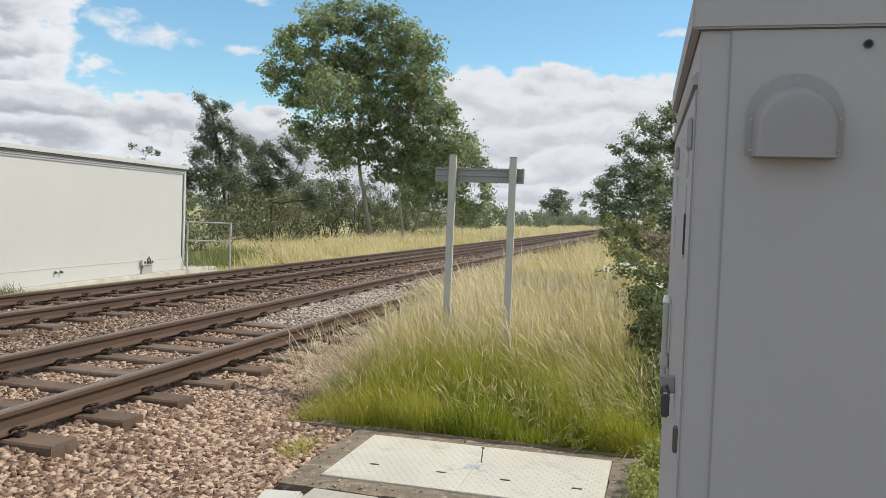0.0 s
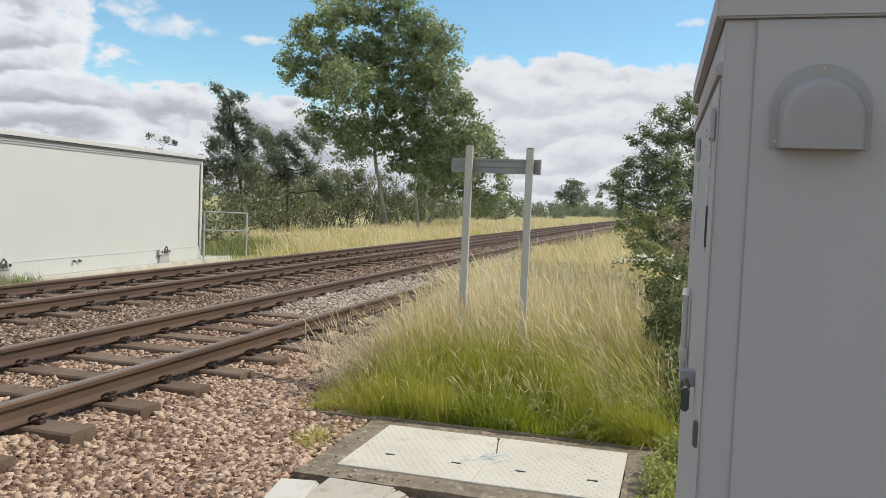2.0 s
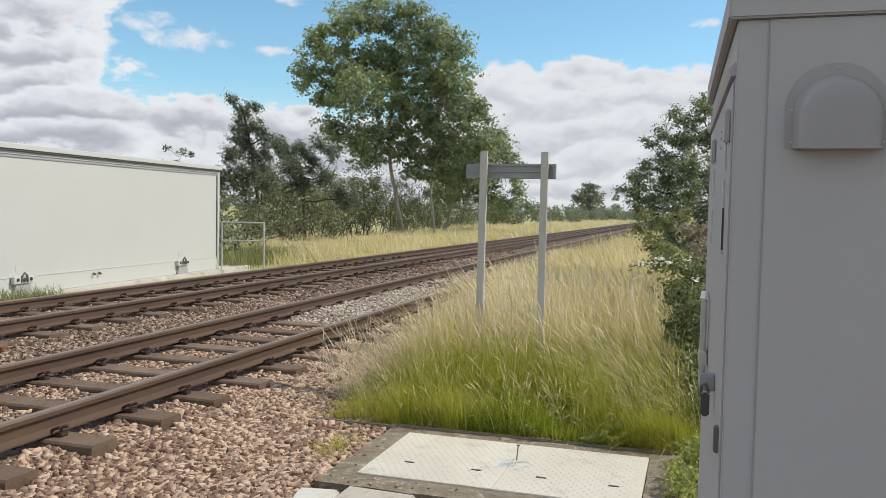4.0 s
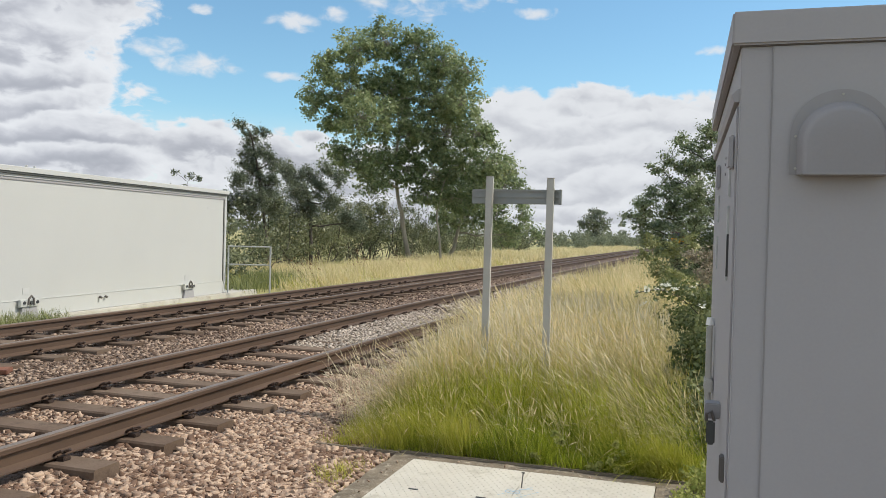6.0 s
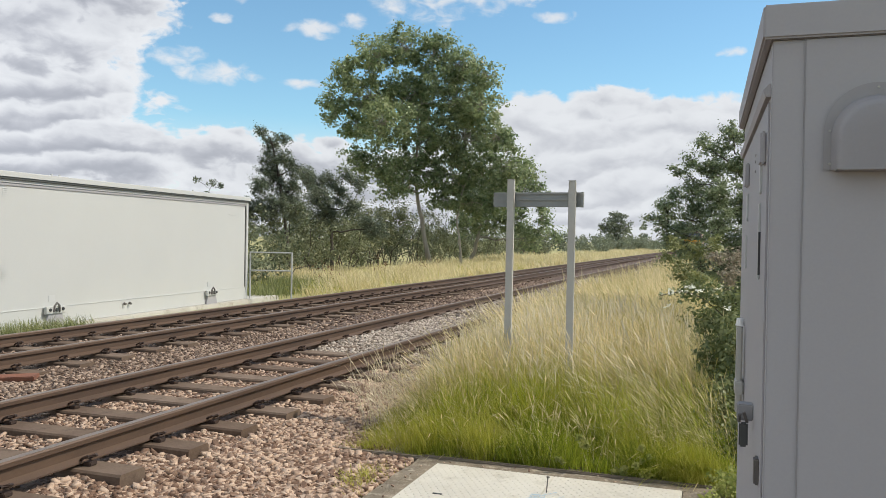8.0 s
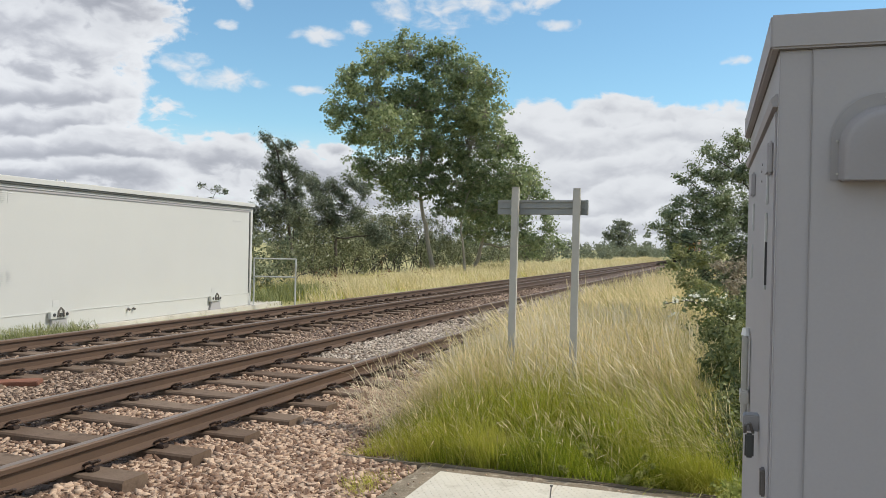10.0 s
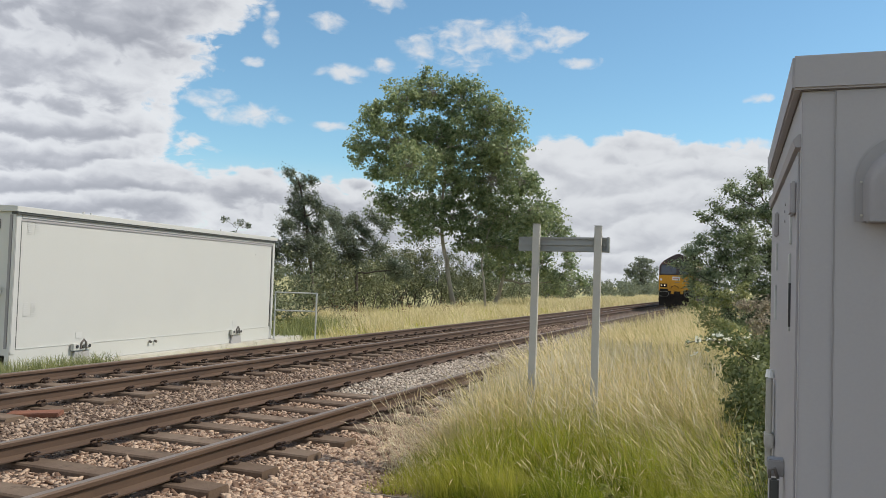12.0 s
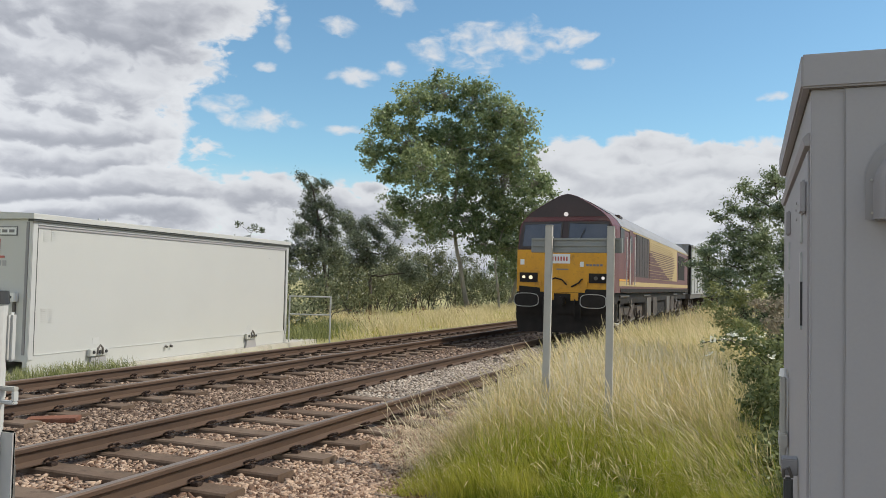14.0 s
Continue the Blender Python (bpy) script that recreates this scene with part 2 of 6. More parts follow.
M = {
    "soil": mat("soil", (0.16, 0.13, 0.075), (0.20, 0.18, 0.09), 0.95, scale=0.4, fine=25, bump=0.6, stain=(0.10, 0.12, 0.04)),
    "bed": mat("ballast_bed", (0.095, 0.062, 0.045), (0.16, 0.108, 0.080), 0.95, scale=1.0, fine=28, bump=1.0, depth=0.04),
    "yard": mat("gravel_yard", (0.155, 0.108, 0.076), (0.245, 0.175, 0.122), 0.95, scale=1.0, fine=28, bump=1.0, depth=0.04),
    "stone": mat("ballast_stone", (0.175, 0.108, 0.074), (0.51, 0.375, 0.275), 0.95, scale=0.5, fine=60, island=1.7, bump=0.5, spec=0.25),
    "old_stone": mat("older_ballast_stone", (0.125, 0.083, 0.060), (0.41, 0.305, 0.228), 0.95, scale=0.5, fine=60, island=1.7, bump=0.5, spec=0.25),
    "white_slab": mat("whitish_concrete", (0.56, 0.54, 0.48), (0.46, 0.435, 0.375), 0.9, scale=2.0, fine=50, bump=0.4, depth=0.004, stain=(0.36, 0.33, 0.27)),
    "loose": mat("loose_stone", (0.175, 0.108, 0.074), (0.51, 0.375, 0.275), 0.95, scale=12, fine=60, obrand=1.7, bump=0.5, spec=0.25),
    "pale": mat("pale_stone", (0.22, 0.175, 0.135), (0.52, 0.445, 0.365), 0.95, scale=0.5, fine=60, island=1.6, bump=0.4),
    "red_stone": mat("red_stone", (0.22, 0.09, 0.06), (0.42, 0.22, 0.16), 0.9, scale=0.5, fine=60, island=1.5, bump=0.4),
    "rail": mat("rusty_rail", (0.085, 0.055, 0.04), (0.15, 0.095, 0.062), 0.62, 0.35, scale=1.2, fine=50, bump=0.3, depth=0.003, stretch=(6, 0.7, 6)),
    "railtop": mat("rail_head", (0.205, 0.155, 0.12), (0.29, 0.24, 0.20), 0.5, 0.45, scale=1.0, fine=60, bump=0.1, depth=0.001, stretch=(8, 0.3, 8)),
    "sleeper": mat("weathered_concrete", (0.12, 0.082, 0.058), (0.21, 0.155, 0.114), 0.97, spec=0.2, scale=3, fine=45, bump=0.5, depth=0.006, obrand=0.7, stain=(0.095, 0.066, 0.049)),
    "clip": mat("clip_iron", (0.045, 0.03, 0.025), (0.09, 0.06, 0.045), 0.65, 0.4, bump=0.2),
    "white": mat("white_cladding", (0.55, 0.552, 0.525), (0.52, 0.522, 0.497), 0.6, scale=0.7, fine=30, bump=0.05, depth=0.002, spec=0.3),
    "seal": mat("dark_seal", (0.05, 0.055, 0.05), (0.08, 0.08, 0.075), 0.7, bump=0.1),
    "lid": mat("pale_roof", (0.50, 0.50, 0.48), (0.56, 0.56, 0.54), 0.5, scale=1.0, bump=0.05),
    "cab": mat("grey_cabinet_paint", (0.385, 0.375, 0.380), (0.360, 0.350, 0.355), 0.66, scale=2.5, fine=160, bump=0.06, depth=0.0006, spec=0.3),
    "cowl": mat("weathered_grey_paint", (0.300, 0.290, 0.295), (0.278, 0.269, 0.273), 0.7, scale=6, fine=160, bump=0.05, depth=0.0006, spec=0.25),
    "cab_seam": mat("grey_seam", (0.31, 0.298, 0.296), (0.275, 0.265, 0.262), 0.6, bump=0.05),
    "galv": mat("galvanised_steel", (0.42, 0.405, 0.365), (0.50, 0.485, 0.44), 0.7, 0.1, spec=0.25, scale=5, fine=50, bump=0.12, depth=0.001),
    "board": mat("sign_back_aluminium", (0.24, 0.25, 0.24), (0.30, 0.31, 0.295), 0.65, 0.1, scale=3, fine=40, bump=0.08, depth=0.001),
    "concrete": mat("old_concrete", (0.27, 0.22, 0.155), (0.115, 0.09, 0.06), 0.95, scale=7, fine=60, bump=1.0, depth=0.010, stain=(0.40, 0.35, 0.27)),
    "slab": mat("pale_concrete", (0.46, 0.42, 0.355), (0.36, 0.32, 0.26), 0.9, scale=2.5, fine=50, bump=0.4, depth=0.004, stain=(0.28, 0.235, 0.18)),
    "tread": mat("tread_plate_paint", (0.60, 0.56, 0.47), (0.50, 0.46, 0.38), 0.6, scale=2.2, fine=40, bump=0.15, depth=0.002, stain=(0.44, 0.40, 0.32)),
    "blue_paint": mat("blue_spray_paint", (0.22, 0.40, 0.56), (0.42, 0.52, 0.58), 0.7, scale=14, bump=0.05),
    "timber": mat("old_timber", (0.22, 0.18, 0.13), (0.12, 0.095, 0.07), 0.9, scale=2, fine=30, bump=0.6, depth=0.006, stretch=(0.4, 6, 6)),
    "rust": mat("rusty_iron", (0.26, 0.10, 0.05), (0.16, 0.07, 0.045), 0.85, scale=5, fine=50, bump=0.5),
    "bark": mat("grey_bark", (0.46, 0.42, 0.35), (0.26, 0.23, 0.18), 0.95, scale=1.5, fine=14, bump=0.8, depth=0.03, stretch=(2, 2, 0.4)),
    "limb": mat("limb_bark", (0.34, 0.31, 0.25), (0.20, 0.18, 0.14), 0.95, scale=1.5, fine=14, bump=0.6, depth=0.02),
    "darkbark": mat("dark_bark", (0.11, 0.095, 0.08), (0.065, 0.055, 0.045), 0.95, scale=2, fine=20, bump=0.6, depth=0.02),
    "leaf": mat("tree_leaf", (0.18, 0.245, 0.115), (0.43, 0.48, 0.26), 0.40, scale=0.25, fine=3, bump=0, island=0.9, translucent=0.54, spec=0.6),
    "willow": mat("willow_leaf", (0.105, 0.135, 0.085), (0.28, 0.31, 0.21), 0.40, scale=0.3, fine=3, bump=0, island=1.0, translucent=0.40, spec=0.6),
    "hawthorn": mat("hawthorn_leaf", (0.13, 0.18, 0.085), (0.36, 0.41, 0.23), 0.38, scale=0.8, fine=5, bump=0, island=1.0, translucent=0.42, spec=0.6),
    "bramble": mat("bramble_leaf", (0.10, 0.135, 0.045), (0.27, 0.29, 0.12), 0.5, scale=0.9, fine=6, bump=0, island=1.1, translucent=0.40),
    "olive": mat("olive_leaf", (0.15, 0.18, 0.06), (0.36, 0.37, 0.16), 0.5, scale=0.9, fine=6, bump=0, island=1.1, translucent=0.42),
    "brown": mat("withered_leaf", (0.24, 0.20, 0.14), (0.44, 0.39, 0.28), 0.7, scale=0.9, fine=6, bump=0, island=1.1, translucent=0.3),
    "shrub": mat("shrub_leaf", (0.085, 0.105, 0.050), (0.27, 0.285, 0.155), 0.42, scale=0.4, fine=3, bump=0, island=1.1, translucent=0.36, spec=0.5),
    # greyed leaf colour for far growth, distance haze mixed into it
    "hedge": mat("hazed_foliage", (0.15, 0.18, 0.125), (0.26, 0.285, 0.19), 0.6, scale=0.05, fine=0.6, bump=0, island=0.9, translucent=0.3),
    "green": mat("green_grass", (0.135, 0.19, 0.010), (0.46, 0.51, 0.050), 0.5, scale=1.6, fine=8, bump=0, island=1.1, translucent=0.50),
    "lime": mat("yellowing_grass", (0.31, 0.33, 0.028), (0.60, 0.56, 0.115), 0.5, scale=1.6, fine=8, bump=0, island=1.1, translucent=0.50),
    "gold": mat("dry_grass", (0.86, 0.725, 0.44), (0.48, 0.415, 0.17), 0.5, scale=1.4, fine=6, bump=0, island=1.3, translucent=0.42),
    "seed": mat("seed_head", (0.80, 0.72, 0.52), (0.62, 0.53, 0.34), 0.6, scale=0.8, fine=7, bump=0, island=1.2, translucent=0.35),
    "straw": mat("verge_grass", (0.84, 0.74, 0.48), (0.56, 0.485, 0.23), 0.6, scale=0.25, fine=3, bump=0, island=1.0, translucent=0.38),
    "weed": mat("weed_leaf", (0.23, 0.27, 0.065), (0.46, 0.46, 0.16), 0.7, spec=0.15, scale=2, fine=8, bump=0, island=1.0, translucent=0.4),
    "dock": mat("dock_seed", (0.20, 0.09, 0.04), (0.13, 0.065, 0.03), 0.8, scale=2, fine=8, bump=0, island=1.0),
    "field": mat("field_grass", (0.27, 0.27, 0.10), (0.44, 0.38, 0.18), 0.9, scale=0.03, fine=3, bump=0.5, depth=0.1),
    "petal": mat("white_petal", (0.75, 0.74, 0.62), (0.60, 0.60, 0.45), 0.6, bump=0, island=0.8),
    "maroon": mat("maroon_paint", (0.135, 0.036, 0.034), (0.10, 0.030, 0.030), 0.5, scale=1.2, fine=25, bump=0.05, depth=0.002, stain=(0.12, 0.06, 0.05)),
    "roofdark": mat("sooty_roof", (0.055, 0.032, 0.03), (0.035, 0.026, 0.025), 0.6, scale=1.5, bump=0.1),
    "roofgrey": mat("dusty_roof", (0.34, 0.315, 0.30), (0.26, 0.235, 0.22), 0.45, scale=1.5, bump=0.1),
    "yellow": mat("warning_yellow", (0.70, 0.34, 0.012), (0.58, 0.27, 0.014), 0.45, scale=2.5, fine=25, bump=0.05, depth=0.002, stain=(0.42, 0.20, 0.02)),
    "goldband": mat("gold_band", (0.50, 0.36, 0.14), (0.41, 0.29, 0.11), 0.45, scale=1.5, bump=0.05),
    "black": mat("underframe_black", (0.014, 0.013, 0.012), (0.036, 0.030, 0.026), 0.8, spec=0.25, scale=3, bump=0.2),
    "grime": mat("grimy_grey", (0.16, 0.145, 0.13), (0.09, 0.08, 0.07), 0.7, scale=3, bump=0.2),
    "brake_dust": mat("brake_dust_brown", (0.105, 0.085, 0.070), (0.05, 0.042, 0.036), 0.85, scale=4, fine=30, bump=0.3, island=0.6, stain=(0.15, 0.115, 0.085)),
    "glassdark": mat("cab_glass", (0.05, 0.06, 0.08), (0.075, 0.085, 0.108), 0.12, bump=0, spec=0.8),
    "wagon": mat("grey_wagon", (0.40, 0.41, 0.405), (0.33, 0.335, 0.33), 0.6, scale=1.0, bump=0.1, stain=(0.27, 0.25, 0.225)),
    "red": mat("logo_red", (0.50, 0.13, 0.11), (0.42, 0.11, 0.09), 0.5, bump=0),
    "signwhite": mat("label_white", (0.78, 0.78, 0.76), (0.72, 0.72, 0.70), 0.5, bump=0),
    "ink": mat("ink_grey", (0.16, 0.16, 0.16), (0.20, 0.20, 0.20), 0.6, bump=0),
    "blackplastic": mat("black_plastic", (0.03, 0.03, 0.032), (0.05, 0.05, 0.05), 0.5, bump=0.1),
    "pale_galv": mat("pale_galvanised", (0.55, 0.56, 0.54), (0.46, 0.47, 0.46), 0.6, 0.2, scale=5, bump=0.1, depth=0.001),
    "rubber": mat("rubber", (0.05, 0.045, 0.04), (0.07, 0.06, 0.055), 0.8, bump=0),
    "headlamp": glow("headlamp_glow", (1.0, 0.84, 0.58), 1.1),
    "lampdim": glow("lamp_dim", (1.0, 0.93, 0.90), 0.70),
}


# ---------------------------------------------------------------- mesh helpers
def link(name, me, material, parent=None, label="", at=None):
    if material is not None:
        me.materials.append(material)
    ob = new(name, me)
    if parent is not None:
        ob.parent = parent
    if at is not None:
        ob.matrix_basis = at
    if label:
        ob["label"] = label
    return ob


def part(name, bm, material, parent=None, label="", at=None, smooth=False):
    me = bpy.data.meshes.new(name)
    bm.normal_update()
    bm.to_mesh(me)
    bm.free()
    if smooth:
        me.shade_smooth()
    return link(name, me, material, parent, label, at)


def arrays(name, verts, faces, material, parent=None, label=""):
    """A mesh from numpy arrays: verts (n, 3), faces (m, 3 or 4)."""
    me = bpy.data.meshes.new(name)
    n, (m, k) = len(verts), faces.shape
    me.vertices.add(n)
    me.vertices.foreach_set("co", np.ascontiguousarray(verts, dtype=np.float32).ravel())
    me.loops.add(m * k)
    me.loops.foreach_set("vertex_index", np.ascontiguousarray(faces, dtype=np.int32).ravel())
    me.polygons.add(m)
    me.polygons.foreach_set("loop_start", np.arange(0, m * k, k, dtype=np.int32))
    me.update(calc_edges=True)
    return link(name, me, material, parent, label)


def thing(name, label, category, group="", at=None, kind=""):
    ob = new(name)
    ob.empty_display_size = 0.2
    if at is not None:
        ob.matrix_basis = at
    return tagged(ob, label, category, group, kind)


def box(bm, lo, hi, bevel=0.0, m=None):
    """A box from corner to corner, its edges bevelled."""
    c = [(a + b) / 2 for a, b in zip(lo, hi)]
    s = [abs(b - a) for a, b in zip(lo, hi)]
    v = bmesh.ops.create_cube(bm, size=1, matrix=(m or Matrix()) @ Matrix.Translation(c) @ Matrix.Diagonal((*s, 1)))["verts"]
    if bevel:
        e = list({e for x in v for e in x.link_edges})
        bmesh.ops.bevel(bm, geom=e, offset=bevel, segments=2, affect="EDGES", clamp_overlap=True)
    return bm


def cyl(bm, a, b, r, r2=None, n=12):
    a, b = Vector(a), Vector(b)
    d = b - a
    m = Matrix.Translation((a + b) / 2) @ d.to_track_quat("Z", "Y").to_matrix().to_4x4()
    bmesh.ops.create_cone(bm, cap_ends=True, segments=n, radius1=r, radius2=r if r2 is None else r2, depth=d.length, matrix=m)
    return bm


def prism(bm, profile, y0, y1, m=None):
    """Extrude an x-z outline from y0 to y1."""
    m = m or Matrix()
    a = [bm.verts.new(m @ Vector((x, y0, z))) for x, z in profile]
    b = [bm.verts.new(m @ Vector((x, y1, z))) for x, z in profile]
    n = len(a)
    for i in range(n):
        bm.faces.new((a[i], a[(i + 1) % n], b[(i + 1) % n], b[i]))
    bm.faces.new(a[::-1]), bm.faces.new(b)
    bmesh.ops.recalc_face_normals(bm, faces=bm.faces[:])
    return bm


def tube(bm, points, radii, n=7):
    """A tapered tube along points."""
    rings, side = [], Vector((0.31, 0.95, 0.1))
    points = [Vector(p) for p in points]
    for i, p in enumerate(points):
        d = (points[min(i + 1, len(points) - 1)] - points[max(i - 1, 0)]).normalized()
        u = d.cross(side).normalized()
        w = d.cross(u)
        rings.append([bm.verts.new(p + (u * math.cos(k * 2 * math.pi / n) + w * math.sin(k * 2 * math.pi / n)) * radii[i]) for k in range(n)])
    for a, b in zip(rings, rings[1:]):
        for k in range(n):
            bm.faces.new((a[k], a[(k + 1) % n], b[(k + 1) % n], b[k]))
    bm.faces.new(rings[0][::-1]), bm.faces.new(rings[-1])
    return bm


def B():
    return bmesh.new()


# ---------------------------------------------------------------- ground
RAIL_X = (-4.244, -5.749, -7.933, -9.438)          # near track, then far track
NEAR_C, FAR_C = -4.9965, -8.6855                   # track centre lines
GROUND = -0.32


def build_ground():
    # one sheet to the horizon, finer near the camera
    xs = np.unique(np.concatenate([np.linspace(-2500, -60, 12), np.linspace(-60, 20, 41), np.linspace(20, 2500, 12)]))
    ys = np.unique(np.concatenate([np.linspace(-2500, -10, 10), np.linspace(-10, 120, 66), np.linspace(120, 3000, 14)]))
    gx, gy = np.meshgrid(xs, ys)
    gz = np.full_like(gx, GROUND)
    gz += 0.05 * np.sin(gx * 0.8 + 1.3) * np.sin(gy * 0.37) * (np.abs(gx) < 60) * (gy > 8)
    gz -= 0.10 * (gx > -11) * (gx < -2.9)
    gz -= 0.12 * (gx >= -2.9) * (gx < 9) * (gy < 7)
    v = np.stack([gx, gy, gz], -1).reshape(-1, 3)
    w = len(xs)
    i = (np.arange(len(ys) - 1)[:, None] * w + np.arange(w - 1)).ravel()
    f = np.stack([i, i + 1, i + w + 1, i + w], -1)
    tagged(arrays("ground", v, f, M["field"]), "flat rough grassland either side of the railway", "ground", kind="structure")
    # bare soil under the grass beside the line
    bm = B()
    box(bm, (-2.6, 6.1, GROUND - 0.1), (6.0, 80, GROUND + 0.012))
    tagged(part("ground_verge", bm, M["soil"]), "brown soil under the lineside grass", "ground", kind="structure")
    # ballast bed under both tracks
    bm = B()
    prism(bm, [(-11.05, -0.42), (-10.75, -0.235), (-4.3, -0.235), (-4.15, -0.242), (-2.75, -0.345), (-1.2, -0.355), (-1.2, -0.6), (-11.05, -0.6)], -8, 6.08)
    prism(bm, [(-11.05, -0.42), (-10.75, -0.235), (-4.3, -0.235), (-4.15, -0.242), (-2.58, -0.335), (-2.58, -0.6), (-11.05, -0.6)], 6.08, 420)
    tagged(part("ballast_bed", bm, M["bed"]), "packed dark stone bed under the two tracks", "ballast", kind="structure")
    # standing area behind and below the camera
    bm = B()
    box(bm, (-1.2, -8, -0.62), (8, 6.08, -0.345))
    tagged(part("pavement", bm, M["yard"]), "gravelled standing area beside the cabinets", "ground", kind="structure")


def bed_height(x, y):
    z = np.full_like(x, -0.235)
    z = np.where(x > -4.15, -0.232 - (x + 4.15) * 0.076, z)
    z = np.where(x > -2.75, -0.338, z)
    return np.where(x < -10.75, -0.235 + (x + 10.75) * 0.6, z)


ICO = None


def stones(name, n, xr, yr, size, material, label, rng, keep=None, lift=0.35, level=None):
    """A spread of angular stones, one mesh."""
    global ICO
    if ICO is None:
        bm = B()
        bmesh.ops.create_cube(bm, size=1.35)
        bmesh.ops.triangulate(bm, faces=bm.faces[:])
        ICO = (np.array([v.co[:] for v in bm.verts]), np.array([[v.index for v in f.verts] for f in bm.faces]))
        bm.free()
    base, tri = ICO
    x, y = rng.uniform(*xr, n), rng.uniform(*yr, n)
    if keep is not None:
        k = keep(x, y)
        x, y = x[k], y[k]
        n = len(x)
    s = rng.uniform(*size, n)
    v = base[None] * rng.uniform(0.55, 1.2, (n, len(base), 3))
    v = v * np.stack([rng.uniform(1.0, 1.8, n), rng.uniform(0.7, 1.1, n), rng.uniform(0.34, 0.62, n)], -1)[:, None]
    a, t = rng.uniform(0, 6.283, n), rng.normal(0, 0.42, n)
    ca, sa, ct, st = np.cos(a), np.sin(a), np.cos(t), np.sin(t)
    vx, vy, vz = v[..., 0], v[..., 1], v[..., 2]
    vx, vz = vx * ct[:, None] - vz * st[:, None], vx * st[:, None] + vz * ct[:, None]
    vx, vy = vx * ca[:, None] - vy * sa[:, None], vx * sa[:, None] + vy * ca[:, None]
    z = (bed_height(x, y) if level is None else level(x, y)) + s * rng.uniform(-0.1, lift, n)
    v = np.stack([vx * s[:, None] + x[:, None], vy * s[:, None] + y[:, None], vz * s[:, None] + z[:, None]], -1)
    f = tri[None] + (np.arange(n) * len(base))[:, None, None]
    return tagged(arrays(name, v.reshape(-1, 3), f.reshape(-1, 3), material), label, "ballast", kind="stuff")


SPACING, FIRST = 0.716, 4.55


def between_sleepers(x, y):
    """True where no sleeper lies."""
    on = np.abs((y - FIRST + SPACING / 2) % SPACING - SPACING / 2) < 0.13
    track = (np.abs(x - NEAR_C) < 1.27) | (np.abs(x - FAR_C) < 1.27)
    rail = np.min([np.abs(x - r) for r in RAIL_X], axis=0) < 0.085
    plate = (x > -2.32) & (y > 4.55) & (y < 6.2)
    trough = (x > -2.2) & (y < 4.62)
    return ~(on & track) & ~rail & ~plate & ~trough


def build_ballast():
    rng = np.random.default_rng(4)
    stones("ballast", 25000, (-5.9, -2.45), (3.0, 13.0), (0.016, 0.038), M["stone"], "tan and pinkish crushed stone ballast round the near track", rng, between_sleepers)
    stones("ballast_between", 30000, (-10.9, -5.9), (4.0, 13.0), (0.015, 0.036), M["old_stone"], "brown older ballast between and round the far track", rng, between_sleepers)
    stones("ballast_shoulder", 16500, (-4.2, -1.9), (2.0, 6.05), (0.019, 0.043), M["stone"], "loose tan ballast spilling beside the track", rng, between_sleepers)
    stones("ballast_far", 16000, (-10.9, -2.85), (13.0, 34.0), (0.024, 0.050), M["old_stone"], "tan ballast further along the line", rng, between_sleepers)
    stones("ballast_slope", 6500, (-4.0, -2.45), (6.02, 9.0), (0.016, 0.038), M["stone"], "loose tan ballast sloping to the grass edge", rng, between_sleepers)
    # newer pale stone fills the near track level with the sleepers further along
    fill = lambda x, y: np.clip(-0.235 + (y - 10.2) * 0.05, -0.24, -0.178)
    clear = lambda x, y: np.min([np.abs(x - r) for r in RAIL_X], axis=0) > 0.09
    stones("pale_ballast", 7000, (-5.68, -4.32), (10.2, 16.0), (0.016, 0.036), M["pale"], "newer pale grey ballast between the rails", rng, clear, 0.5, fill)
    stones("pale_ballast_far", 5000, (-5.68, -4.32), (16.0, 36.0), (0.024, 0.05), M["pale"], "pale grey ballast further between the rails", rng, clear, 0.5, fill)
    side = lambda x, y: np.clip((y - 9.6) * 0.03, 0, 0.05) - 0.245 - np.clip(x + 4.15, 0, 2) * 0.065
    stones("ballast_edge", 7000, (-4.15, -2.55), (9.0, 18.0), (0.018, 0.038), M["pale"], "pale ballast heaped over the sleeper ends", rng, clear, 0.5, side)
    shapes = []
    for k in range(14):
        v = ICO[0] * rng.uniform(0.6, 1.15, (8, 3)) * np.array([rng.uniform(1.1, 1.8), rng.uniform(0.75, 1.1), rng.uniform(0.4, 0.7)]) * rng.uniform(0.020, 0.031)
        me = bpy.data.meshes.new("stone")
        me.from_pydata(v.tolist(), [], ICO[1].tolist())
        me.materials.append(M["loose"])
        shapes.append(me)
    bed = bpy.data.objects["ballast_bed"]
    x, y = rng.uniform(-3.15, -2.36, 300), rng.uniform(4.25, 5.45, 300)
    for k in range(300):
        ob = new("stone", shapes[k % 14])
        ob.parent = bed
        ob.matrix_basis = pose(x[k], y[k], float(bed_height(x[k:k + 1], y[k:k + 1])[0]) + 0.022, rng.normal(0, 16), rng.normal(0, 16), rng.uniform(0, 360))
    kerb = lambda x, y: np.full_like(x, -0.293)
    on_kerb = lambda x, y: (x > -2.30) & (x < 0.0) & ((y < 4.87) | (x < -2.10) | (y > 5.95))
    stones("strewn_stones", 150, (-2.32, -0.1), (4.62, 6.06), (0.005, 0.013), M["stone"], "small stones strewn over the chamber kerb", rng, on_kerb, 0.3, kerb)
    stones("red_gravel", 1500, (-1.5, -0.3), (3.6, 4.52), (0.012, 0.024), M["red_stone"], "reddish gravel beside the trough lids", rng)


